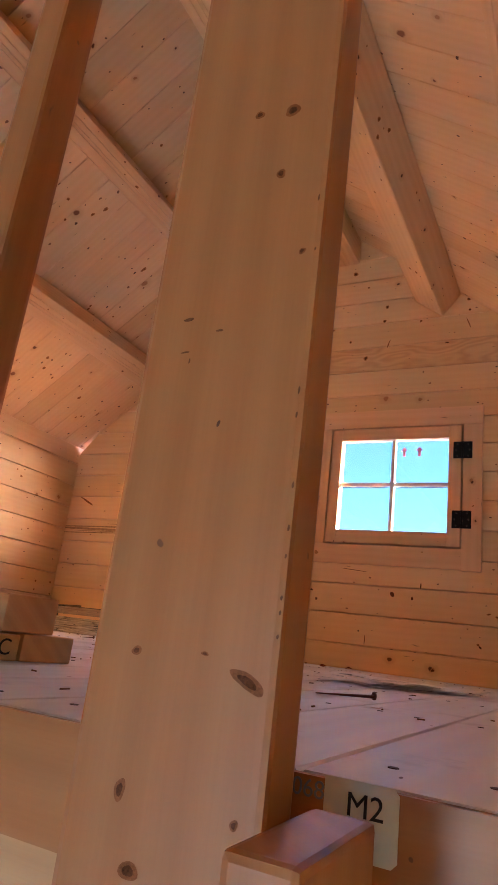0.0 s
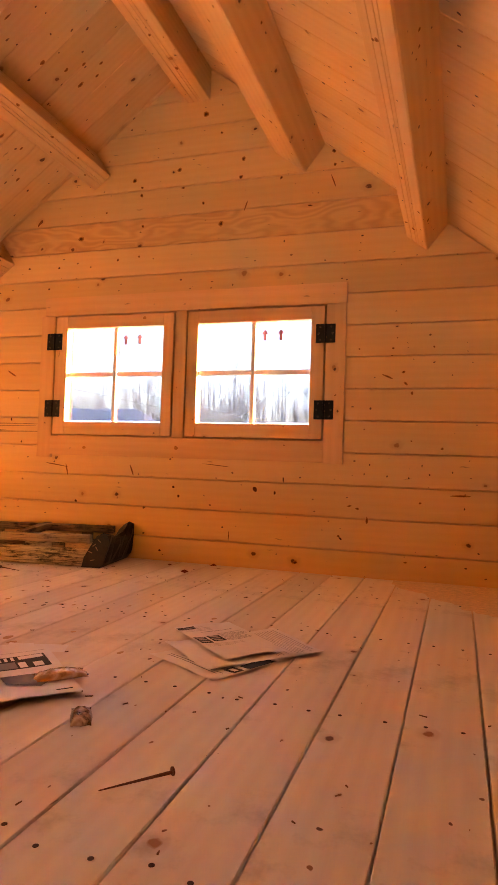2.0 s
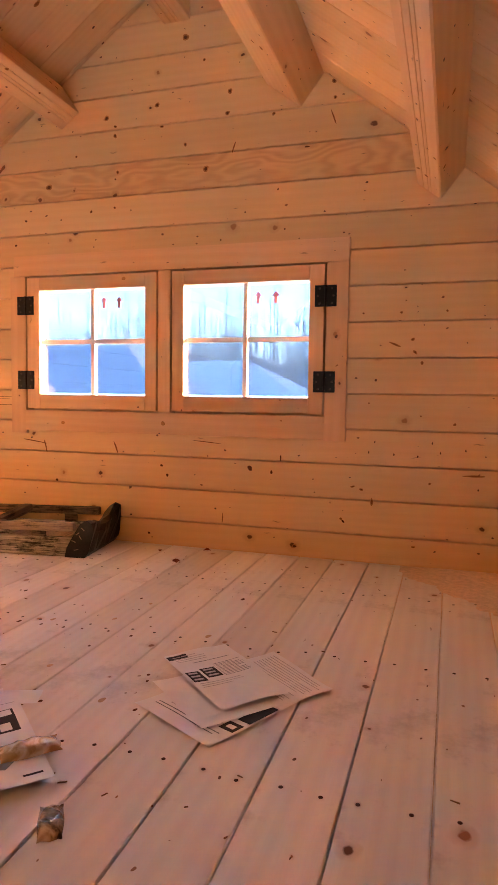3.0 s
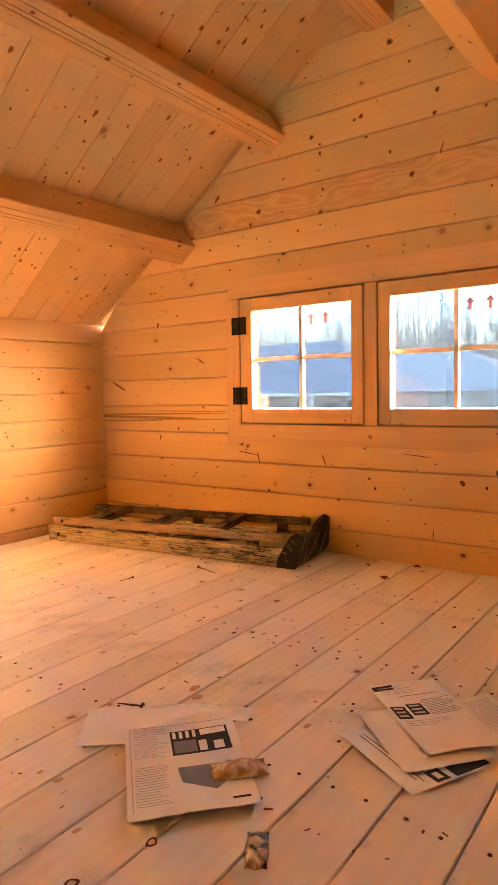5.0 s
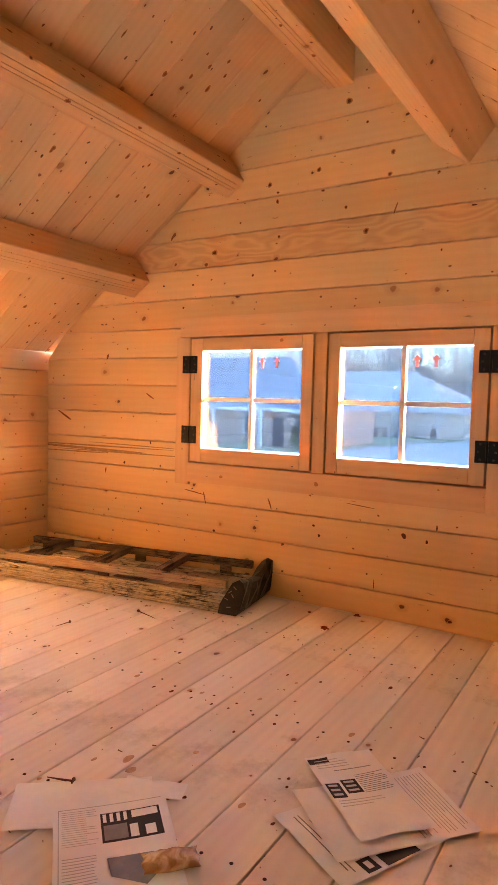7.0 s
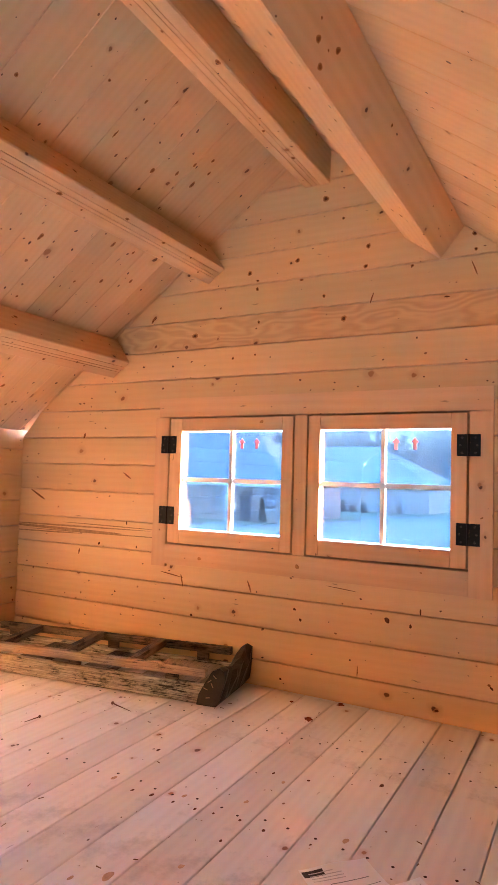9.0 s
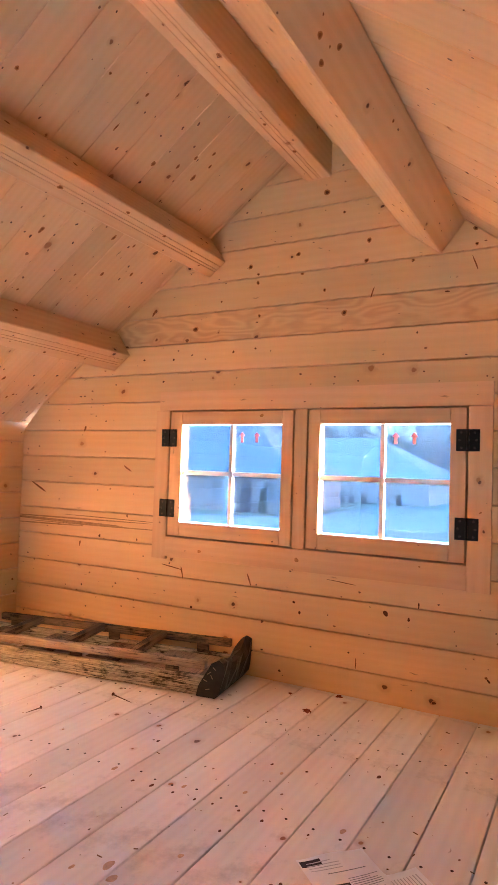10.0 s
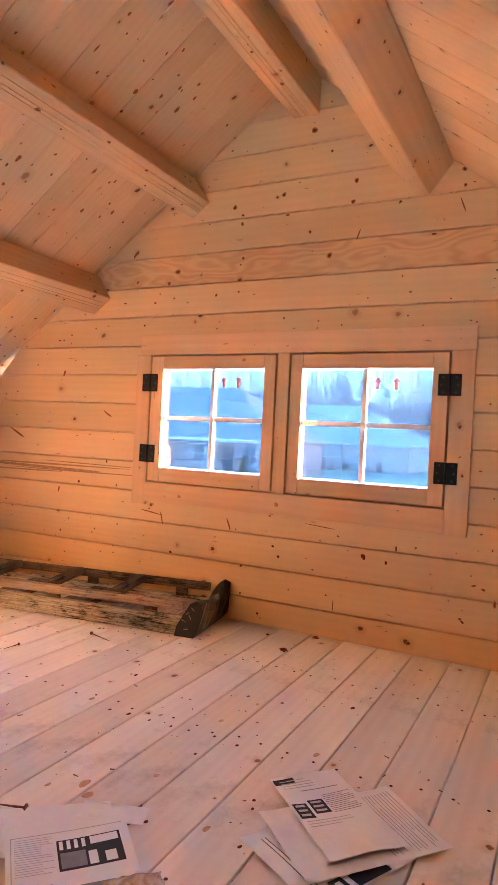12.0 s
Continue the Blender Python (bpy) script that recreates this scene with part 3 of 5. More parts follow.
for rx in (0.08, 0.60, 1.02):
    part("spacer", box(bmesh.new(), rx, rx + 0.05, 0.014, 0.024, 0.066, 0.0775 + 0.0122 * rx), old_wood_shaded, ladder)
    part("spacer", box(bmesh.new(), rx, rx + 0.05, LW - 0.024, LW - 0.014, 0.066, 0.089 + 0.0122 * rx), old_wood_shaded, ladder)
for bx, bz in ((0.06, 0.032), (0.075, 0.092)):
    part("bolt", tube(bmesh.new(), (bx, -0.004 if bz < 0.05 else 0.009, bz), (bx, 0.004 if bz < 0.05 else 0.014, bz), 0.008, 0.009, 8), screw_steel, ladder)


def ladder_foot():
    """A moulded rubber shoe that wraps the end, slanted and crumpled."""
    bm = bmesh.new()
    side = [(0.0, 0.0), (0.075, 0.0), (0.090, 0.02), (0.105, 0.10), (0.098, 0.132), (0.080, 0.142), (0.055, 0.128), (0.028, 0.085), (0.01, 0.04)]
    rows = []
    steps = 9
    for s in range(steps + 1):
        y = -0.006 + (LW + 0.012) * s / steps
        bulge = 0.006 * math.sin(s * 2.3) + (0.012 if s in (0, steps) else 0)
        row = []
        for i, (a, b) in enumerate(side):
            nz = 0.005 * math.sin(3.1 * i + 1.7 * s) if b > 0.01 else 0
            f = s / steps
            tall = 0.96 - 0.22 * math.sin(f * math.pi) ** 2 + 0.20 * f ** 3
            row.append(bm.verts.new((a + nz + (bulge if b > 0.05 else 0) * 0.4, y, max(0, (b + nz * 0.5) * tall))))
        rows.append(row)
    k = len(side)
    for r0, r1 in zip(rows, rows[1:]):
        for i in range(k):
            j = (i + 1) % k
            bm.faces.new((r0[i], r0[j], r1[j], r1[i]))
    bm.faces.new(rows[0])
    bm.faces.new(list(reversed(rows[-1])))
    return bm


# pale scuffs that also stand in for highlights on the rubber
for sx, sz, lean in ((1.205, 0.088, -35), (1.19, 0.060, 20), (1.215, 0.075, 60), (1.20, 0.030, -10), (1.225, 0.105, 40)):
    part("scuff", box(bmesh.new(), -0.008, 0.008, -0.001, 0.001, -0.0013, 0.0013), old_wood_red, ladder, "pale scuff doubling as a highlight on the rubber", m=pose(sx, -0.0065, sz, 0, lean, 0))
part("rubber_foot", ladder_foot(), rubber, ladder, "crumpled black rubber foot", m=Matrix.Translation((1.155, 0, 0.0005)))

# ---- timber offcuts stacked by the loft's edge ----
def offcut(length, wide, tall, x, y, z, turn, label, mat=rough_pine):
    m = pose(x, y, z, 0, 0, turn)
    bm = box(bmesh.new(), -length, 0, 0, wide, 0, tall, 0.002)
    return thing("timber", bm, mat, m, label=label, category="timber", group="timbers stacked on the loft floor")


C_TIMBER = offcut(0.9, 0.045, 0.034, 0.350, 0.905, 0.001, -6, "pine timber marked with a letter on its end")
offcut(0.95, 0.09, 0.036, 0.355, 0.955, 0.001, -7, "pine timber lying on the floorboards")
top_timber = offcut(1.0, 0.088, 0.050, 0.345, 0.922, 0.0385, -7, "pine timber with drying cracks on top of two others")


def letters(text, size, mat, parent, m, name="lettering", label=""):
    cu = bpy.data.curves.new(name, "FONT")
    cu.body, cu.size, cu.align_x, cu.align_y = text, size, "CENTER", "CENTER"
    cu.extrude = 0.0002
    tmp = bpy.data.objects.new(name, cu)
    scene.collection.objects.link(tmp)
    me = bpy.data.meshes.new_from_object(tmp.evaluated_get(bpy.context.evaluated_depsgraph_get()))
    bpy.data.objects.remove(tmp)
    me.materials.clear()
    me.materials.append(mat)
    ob = new(name, me)
    ob.parent = parent
    ob.matrix_basis = m
    return tagged(ob, label) if label else ob


letters("C", 0.03, ink_black, C_TIMBER, axes((0.0004, 0.022, 0.017), (0, 1, 0), (0, 0, 1), (1, 0, 0)))
LABEL_X = 0.936
# numbered label on the end of the floorboards
label = thing("paper_label", prism(bmesh.new(), [(-0.021, -0.019), (0.017, -0.019), (0.020, -0.016), (0.020, 0.015), (0.017, 0.018), (-0.021, 0.018)], 0, 0.0005), label_white,
              axes((LABEL_X, EDGE - 0.0066, -0.017), (1, 0, 0), (0, 0, 1), (0, -1, 0)), label="white paper label with black lettering on the board ends", category="label")
letters("M2", 0.0165, ink_black, label, axes((0.002, 0.006, 0.0008), (1, 0, 0), (0, 1, 0), (0, 0, 1)))
letters("1068", 0.013, ink_grey, floor, axes((LABEL_X - 0.034, EDGE - 0.0064, -0.008), (1, 0, 0), (0, 0, 1), (0, -1, 0)), "stamp", "stamped number on the board ends")

# ---- papers ----
def sheet(w, h, curl, seed):
    """A sheet of paper, x across and y up the page from its middle, lightly curled."""
    rnd = random.Random(seed)
    p1, p2 = rnd.random() * 6, rnd.random() * 6
    bm = bmesh.new()
    nx, ny = 12, 16
    grid = []
    for j in range(ny + 1):
        row = []
        for i in range(nx + 1):
            u, v = i / nx - 0.5, j / ny - 0.5
            row.append(bm.verts.new((u * w, v * h, sheet_z(u, v, curl, p1, p2))))
        grid.append(row)
    for j in range(ny):
        for i in range(nx):
            bm.faces.new((grid[j][i], grid[j][i + 1], grid[j + 1][i + 1], grid[j + 1][i]))
    return bm, (p1, p2)


def sheet_z(u, v, curl, p1, p2):
    lift = curl * (0.6 * max(0, abs(u) - 0.25) ** 2 * 4 + max(0, abs(v) - 0.3) ** 2 * 8 * (0.5 + 0.5 * math.sin(p1 + 4 * u)))
    return 0.0012 + lift + 0.0012 * (1 + math.sin(7 * u + p1) * math.sin(6 * v + p2))


def printed(parent, w, h, curl, ph, u0, u1, v0, v1, mat, name, rise=0.0003):
    """A printed field of the page, as thin as ink, that follows its curl."""
    bm = bmesh.new()
    nx, ny = 8, max(2, int(abs(v1 - v0) * 16))
    g = [[bm.verts.new(((u0 + (u1 - u0) * i / nx) * w, (v0 + (v1 - v0) * j / ny) * h, sheet_z(u0 + (u1 - u0) * i / nx, v0 + (v1 - v0) * j / ny, curl, *ph) + rise)) for i in range(nx + 1)] for j in range(ny + 1)]
    for j in range(ny):
        for i in range(nx):
            bm.faces.new((g[j][i], g[j][i + 1], g[j + 1][i + 1], g[j + 1][i]))
    return part(name, bm, mat, parent)


def text_rows(parent, w, h, curl, ph, u0, u1, v0, v1, rows, seed, mat):
    rnd = random.Random(seed)
    bm = bmesh.new()
    for k in range(rows):
        v = v1 + (v0 - v1) * (k + 0.5) / rows
        e = u1 - (u1 - u0) * rnd.choice((0, 0.03, 0.08, 0.3))
        n = 6
        half = 0.14 * abs(v1 - v0) / rows
        g = [[bm.verts.new(((u0 + (e - u0) * i / n) * w, vv * h, sheet_z(u0 + (e - u0) * i / n, vv, curl, *ph) + 0.0006)) for i in range(n + 1)] for vv in (v - half, v + half)]
        for i in range(n):
            bm.faces.new((g[0][i], g[0][i + 1], g[1][i + 1], g[1][i]))
    return part("text_block", bm, mat, parent)


def paper(x, y, turn, w=0.21, h=0.297, curl=0.02, seed=1, z=0.0005, label="crumpled printed paper sheet on the floorboards", tilt=0.0):
    bm, ph = sheet(w, h, curl, seed)
    ob = thing("paper_sheet", bm, paper_white, pose(x, y, z, tilt, 0, turn), label=label, category="paper", group="papers on the floor")
    return ob, (w, h, curl, ph)


# assembly sheet with two drawings; its long side runs away to the left
p, a = paper(0.300, 1.538, 48, curl=0.008, seed=3, z=0.008, label="printed assembly sheet with two grey drawings of a roof")
text_rows(p, *a, -0.43, -0.13, 0.06, 0.40, 17, 1, ink_pale)
text_rows(p, *a, -0.43, -0.16, -0.40, -0.02, 16, 2, ink_pale)
printed(p, *a, -0.10, 0.42, 0.06, 0.34, ink_black, "drawing")
printed(p, *a, -0.08, 0.12, 0.08, 0.22, ink_grey, "drawing", 0.0006)
for i in range(4):
    printed(p, *a, -0.08 + 0.06 * i, -0.05 + 0.06 * i, 0.25, 0.33, paper_white, "drawing", 0.0006)
printed(p, *a, 0.17, 0.40, 0.26, 0.33, paper_white, "drawing", 0.0006)
printed(p, *a, 0.14, 0.21, 0.08, 0.20, paper_white, "drawing", 0.0006)
printed(p, *a, 0.27, 0.36, 0.08, 0.17, paper_white, "drawing", 0.0006)
bm = bmesh.new()
w_, h_, c_, ph_ = a
ring = [(-0.08, -0.08), (0.30, -0.08), (0.34, -0.22), (0.20, -0.33), (-0.06, -0.23)]
vs = [bm.verts.new((u * w_, v * h_, sheet_z(u, v, c_, *ph_) + 0.0016)) for u, v in ring]
bm.faces.new(vs)
part("drawing", bm, ink_grey, p)
printed(p, *a, -0.46, 0.46, 0.415, 0.422, ink_pale, "drawing")
printed(p, *a, -0.46, -0.452, -0.44, 0.42, ink_pale, "drawing")
printed(p, *a, 0.30, 0.44, -0.43, -0.41, ink_black, "drawing")
# plain torn sheets under it
paper(0.150, 1.602, 40, 0.27, 0.145, 0.010, 7, 0.0005, "creased blank paper sheet under the assembly sheet")
paper(0.235, 1.716, 22, 0.13, 0.055, 0.010, 9, 0.0012, "torn blank piece of paper")
# pile of sheets
p, a = paper(0.640, 1.858, -27, 0.21, 0.297, 0.010, 11, 0.0005, "printed sheet at the bottom of a loose pile")
text_rows(p, *a, -0.40, 0.42, -0.40, -0.34, 2, 4, ink_grey)
text_rows(p, *a, -0.30, 0.30, -0.33, -0.24, 3, 14, ink_pale)
printed(p, *a, -0.28, 0.02, -0.22, -0.10, ink_black, "drawing")
printed(p, *a, 0.30, 0.47, -0.30, -0.20, ink_black, "drawing")
printed(p, *a, 0.34, 0.43, -0.27, -0.23, paper_white, "drawing", 0.0006)
printed(p, *a, 0.33, 0.48, -0.16, 0.10, ink_black, "drawing")
p, a = paper(0.650, 1.905, -40, 0.21, 0.297, 0.014, 12, 0.0032, "sheet of close text in a loose pile")
text_rows(p, *a, -0.42, 0.44, 0.10, 0.47, 15, 5, ink_pale)
p, a = paper(0.598, 1.940, 48, 0.155, 0.275, 0.016, 13, 0.0065, "folded printed leaflet on top of a loose pile")
text_rows(p, *a, 0.02, 0.44, -0.02, 0.22, 11, 6, ink_grey)
text_rows(p, *a, -0.20, 0.40, 0.28, 0.31, 1, 16, ink_grey)
text_rows(p, *a, -0.40, 0.10, 0.33, 0.45, 4, 17, ink_pale)
text_rows(p, *a, -0.42, 0.20, -0.15, -0.06, 3, 18, ink_pale)
for u0, u1, v0, v1 in ((-0.46, -0.26, -0.04, 0.14), (-0.22, 0.0, 0.0, 0.17)):
    printed(p, *a, u0, u1, v0, v1, ink_black, "drawing")
    for q in (0.15, 0.45, 0.75):
        printed(p, *a, u0 + 0.03, u1 - 0.04, v0 + (v1 - v0) * q, v0 + (v1 - v0) * (q + 0.14), ink_pale, "drawing", 0.0006)
printed(p, *a, -0.48, -0.18, 0.40, 0.47, ink_black, "drawing")


def pouch(x, y, z, turn, w, h, mat, label, seed):
    rnd = random.Random(seed)
    bm = bmesh.new()
    nx, ny = 9, 6
    top, low = [], []
    for j in range(ny + 1):
        rt, rl = [], []
        for i in range(nx + 1):
            u, v = i / nx * 2 - 1, j / ny * 2 - 1
            puff = max(0.0, (1 - u ** 4) * (1 - v ** 4)) * (0.009 if h < 0.06 else 0.006)
            ex = 1 + 0.05 * math.sin(5 * v + seed)
            px, py = u * w / 2 * ex, v * h / 2 * (1 + 0.06 * math.sin(4 * u + seed))
            rt.append(bm.verts.new((px, py, 0.001 + puff * (0.7 + 0.6 * rnd.random()))))
            rl.append(bm.verts.new((px, py, 0.0)))
        top.append(rt)
        low.append(rl)
    for j in range(ny):
        for i in range(nx):
            bm.faces.new((top[j][i], top[j][i + 1], top[j + 1][i + 1], top[j + 1][i]))
            bm.faces.new((low[j][i], low[j + 1][i], low[j + 1][i + 1], low[j][i + 1]))
    for j in range(ny):
        for i in (0, nx):
            bm.faces.new((top[j][i], top[j + 1][i], low[j + 1][i], low[j][i]))
    for i in range(nx):
        for j in (0, ny):
            bm.faces.new((top[j][i], low[j][i], low[j][i + 1], top[j][i + 1]))
    ob = thing("bag_of_screws", bm, mat, pose(x, y, z, 0, 0, turn), label=label, category="bag")
    for f in ob.data.polygons:
        f.use_smooth = True
    return ob


def bag_film(name, a, b, hi):
    m, nt, bsdf = material(name)
    co = nt.nodes.new("ShaderNodeTexCoord").outputs["Object"]
    n = node(nt, "ShaderNodeTexNoise", Scale=32.0, Detail=3.0, Distortion=1.0)
    nt.links.new(co, n.inputs["Vector"])
    # the last stop, hi, paints highlights of the film into its colour
    nt.links.new(ramp(nt, n.outputs["Fac"], (0.40, a), (0.52, b), (0.72, hi)), bsdf.inputs["Base Color"])
    bsdf.inputs["Roughness"].default_value = 0.22
    bsdf.inputs["Coat Weight"].default_value = 0.6
    bmp = node(nt, "ShaderNodeBump", Strength=0.7, Distance=0.004)
    nt.links.new(n.outputs["Fac"], bmp.inputs["Height"])
    nt.links.new(bmp.outputs[0], bsdf.inputs["Normal"])
    return m


film_tan = bag_film("bag_film_tan", (0.32, 0.16, 0.06), (0.46, 0.27, 0.13), (0.6, 0.46, 0.33))
film_brown = bag_film("bag_film_brown", (0.14, 0.045, 0.018), (0.34, 0.12, 0.04), (0.8, 0.62, 0.42))
pouch(0.398, 1.567, 0.0115, 46, 0.095, 0.052, film_tan, "small clear bag of brown screws lying on the printed sheet", 2)
pouch(-0.238, 1.222, 0.0005, 111, 0.11, 0.066, film_brown, "torn clear plastic bag with rusty brown screws", 5)

film_pale = bag_film("bag_film_pale", (0.03, 0.018, 0.012), (0.34, 0.19, 0.10), (0.52, 0.37, 0.25))
pouch(0.527, 1.437, 0.0005, 122, 0.075, 0.034, film_pale, "small torn clear bag with a dark scrap in it", 8)

# ---- block with a spirit level on it ----
bm = bmesh.new()
outline = [(0, 0), (0.108, 0), (0.114, 0.008), (0.109, 0.014), (0.116, 0.022), (0.110, 0.032), (0.0, 0.032)]
lo = [bm.verts.new((x, 0, z)) for x, z in outline]
hi = [bm.verts.new((x * 0.98, 0.19 + 0.012 * (i % 2), z)) for i, (x, z) in enumerate(outline)]
bm.faces.new(lo)
bm.faces.new(list(reversed(hi)))
for i in range(len(outline)):
    j = (i + 1) % len(outline)
    bm.faces.new((lo[i], hi[i], hi[j], lo[j]))
thing("wood_block", bm, rough_pine, axes((-0.600, 1.296, 0.0005), (0.22, 0.975, 0), (-0.975, 0.22, 0), (0, 0, 1)), label="short grooved pine offcut on the floorboards", category="timber")
level = base("spirit_level", m=axes((-0.616, 1.354, 0.033), (-0.948, 0.320, 0), (-0.320, -0.948, 0), (0, 0, 1)), label="small aluminium spirit level resting on a pine offcut", category="level")
part("body", box(bmesh.new(), 0, 0.44, -0.019, 0.019, 0.0, 0.018, 0.002), silver, level)
for side in (-1, 1):
    part("rail", box(bmesh.new(), -0.001, 0.441, side * 0.0205 - 0.002, side * 0.0205 + 0.002, 0.0005, 0.024, 0.0008), level_dark, level, "dark edge rail")
for lx in (0.03, 0.185, 0.34):
    v = part("vial", box(bmesh.new(), lx - 0.012, lx + 0.066, -0.018, 0.018, 0.0175, 0.0205, 0.001), hinge_black, level, "black vial holder")
    part("tube", tube(bmesh.new(), (lx + 0.030, -0.012, 0.0195), (lx + 0.030, 0.012, 0.0195), 0.005, 0.005, 10), label_white, v)

# ---- nails, screws, splinters ----
def nail(x, y, turn, length, r, name="nail", mat=nail_brown, label="loose brown nail on the floorboards"):
    ob = base(name, m=pose(x, y, 0.0, 0, 0, turn), label=label, category=name)
    part("shank", tube(bmesh.new(), (-length, 0, r), (0, 0, r * 1.9), r * 0.35, r, 8), mat, ob)
    part("head", tube(bmesh.new(), (0, 0, r * 2.3), (r * 0.9, 0, r * 2.3), r * 2.3, r * 2.3, 12), mat, ob)
    return ob


nail(0.746, 1.314, 48, 0.10, 0.0026, label="long brown screw lying on the floorboards", name="screw")
nail(-0.52, 2.526, 168, 0.10, 0.0025, label="loose brown nail lying beside the ladder")
nail(-0.637, 2.299, 80, 0.055, 0.0022, label="small dark nail on the floorboards")
nail(0.085, 1.640, 15, 0.06, 0.003, label="short dark nail on a torn sheet")


def litter():
    """Splinters and crumbs strewn over the boards."""
    rnd = random.Random(8)
    bm = bmesh.new()
    for i in range(180):
        x, y = rnd.uniform(-1.3, 1.4), rnd.uniform(0.75, 2.9)
        a, n = rnd.uniform(0, 6.3), rnd.choice((0.002, 0.003, 0.004, 0.006, 0.010, 0.014))
        w = rnd.uniform(0.0006, 0.0013)
        c, s = math.cos(a), math.sin(a)
        pts = [(-n / 2, -w), (n / 2, -w * 0.4), (n / 2, w * 0.4), (-n / 2, w)]
        prism(bm, [(x + c * p - s * q, y + s * p + c * q) for p, q in pts], 0.0002, 0.0018)
    return thing("wood_splinters", bm, splinter_wood, kind="stuff", label="dark wood splinters and crumbs strewn over the floorboards", category="debris")


litter()


def nail_heads():
    """Sunk fixings in the floorboards, over the joists."""
    rnd = random.Random(4)
    bm = bmesh.new()
    for y in (0.70, 1.128, 1.62, 2.12, 2.62):
        x = 0.2595 - BOARD * 14
        while x < HALF - 0.1:
            for f in (0.25, 0.75):
                px, py = x + BOARD * f + rnd.uniform(-0.008, 0.008), y + rnd.uniform(-0.012, 0.012)
                tube(bm, (px, py, -0.002), (px, py, 0.0006), 0.0037, 0.0037, 8)
            x += BOARD
    return part("nail_heads", bm, knot_dark, floor)


tagged(nail_heads(), kind="stuff")

# thin drift of sawdust in the corner under the gable
def sawdust():
    rnd = random.Random(12)
    bm = bmesh.new()
    nx, ny = 44, 40
    grid = []
    for j in range(ny + 1):
        row = []
        for i in range(nx + 1):
            x, y = 0.88 + 0.67 * i / nx, 2.36 + 0.63 * j / ny
            far = (x - 0.93) * 0.9 + (y - 2.78) * 0.95 + 0.03 * math.sin(17 * x + 5 * y) + 0.018 * math.sin(41 * y - 9 * x)
            row.append(bm.verts.new((x, y, -0.0012 + min(0.0065, 0.022 * far) + rnd.uniform(0, 0.0009))))
        grid.append(row)
    for j in range(ny):
        for i in range(nx):
            bm.faces.new((grid[j][i], grid[j][i + 1], grid[j + 1][i + 1], grid[j + 1][i]))
    ob = thing("sawdust", bm, plain("sawdust", (0.72, 0.52, 0.36), 0.95, 0, 60, 0.22, 0.6), kind="stuff", label="thin drift of pale sawdust over the floorboards", category="sawdust")
    for f in ob.data.polygons:
        f.use_smooth = True


sawdust()

# fallen leaves by the gable
def leaf(x, y, turn, size):
    bm = bmesh.new()
    pts = [(0, -0.5), (0.25, -0.2), (0.45, -0.25), (0.3, 0.05), (0.4, 0.3), (0.12, 0.2), (0, 0.55), (-0.12, 0.2), (-0.42, 0.28), (-0.28, 0.0), (-0.42, -0.3), (-0.2, -0.2)]
    mid = bm.verts.new((0, 0, 0.35 * size))
    vs = [bm.verts.new((px * size, py * size, 0.0008 + 0.3 * size * abs(px))) for px, py in pts]
    for i in range(len(vs)):
        bm.faces.new((mid, vs[i], vs[(i + 1) % len(vs)]))
    return thing("dry_leaf", bm, leaf_rust, pose(x, y, 0.0, 0, 0, turn), label="curled rust-brown dry leaf on the floorboards", category="leaf", group="dry leaves")


leaf(0.121, 2.772, 30, 0.034)
leaf(0.165, 2.965, 110, 0.032)
leaf(0.0, 2.90, 200, 0.018)

# ---- outside ----
GROUND = -2.45
# outdoor base colours are lifted, with the washed-out haze put into them
grass = plain("winter_grass", (0.46, 0.46, 0.27), 0.9, 0, 0.6, 0.3)
asphalt = plain("pale_concrete", (0.62, 0.60, 0.58), 0.85, 0, 3.0, 0.12)
brick_red = plain("house_brick", (0.52, 0.36, 0.31), 0.85, 0, 4.0, 0.2)
brick_pale = plain("house_brick_pale", (0.80, 0.60, 0.50), 0.85, 0, 4.0, 0.2)
shingle = plain("roof_shingle", (0.40, 0.42, 0.45), 0.9, 0, 1.2, 0.2)
shingle_pale = plain("roof_shingle_pale", (0.66, 0.62, 0.57), 0.9, 0, 1.2, 0.15)
white_paint = plain("white_paint", (0.8, 0.8, 0.8), 0.6, 0, 3.0, 0.05)
dark_pane = plain("dark_pane", (0.05, 0.06, 0.08), 0.1)
bark = plain("bare_wood", (0.55, 0.47, 0.43), 0.9, 0, 2.0, 0.3)
evergreen = plain("shrub_green", (0.05, 0.10, 0.04), 0.8, 0, 5.0, 0.4)
far_hill = plain("far_woods", (0.52, 0.42, 0.34), 0.95, 0, 0.25, 0.35)

bm = bmesh.new()
bmesh.ops.create_grid(bm, x_segments=40, y_segments=40, size=1500)
thing("ground", bm, grass, Matrix.Translation((0, 0, GROUND)), kind="structure", label="winter lawn in long shade", category="ground")
bm = prism(bmesh.new(), [(-60, 24), (-30, 22), (-12, 33), (-5, 40), (40, 44), (40, 62), (-14, 60), (-16, 57), (-17.5, 40), (-26, 36)], 0, 0.03)
thing("road", bm, asphalt, Matrix.Translation((0, 0, GROUND)), kind="structure", label="pale concrete drive between the lawns", category="road")


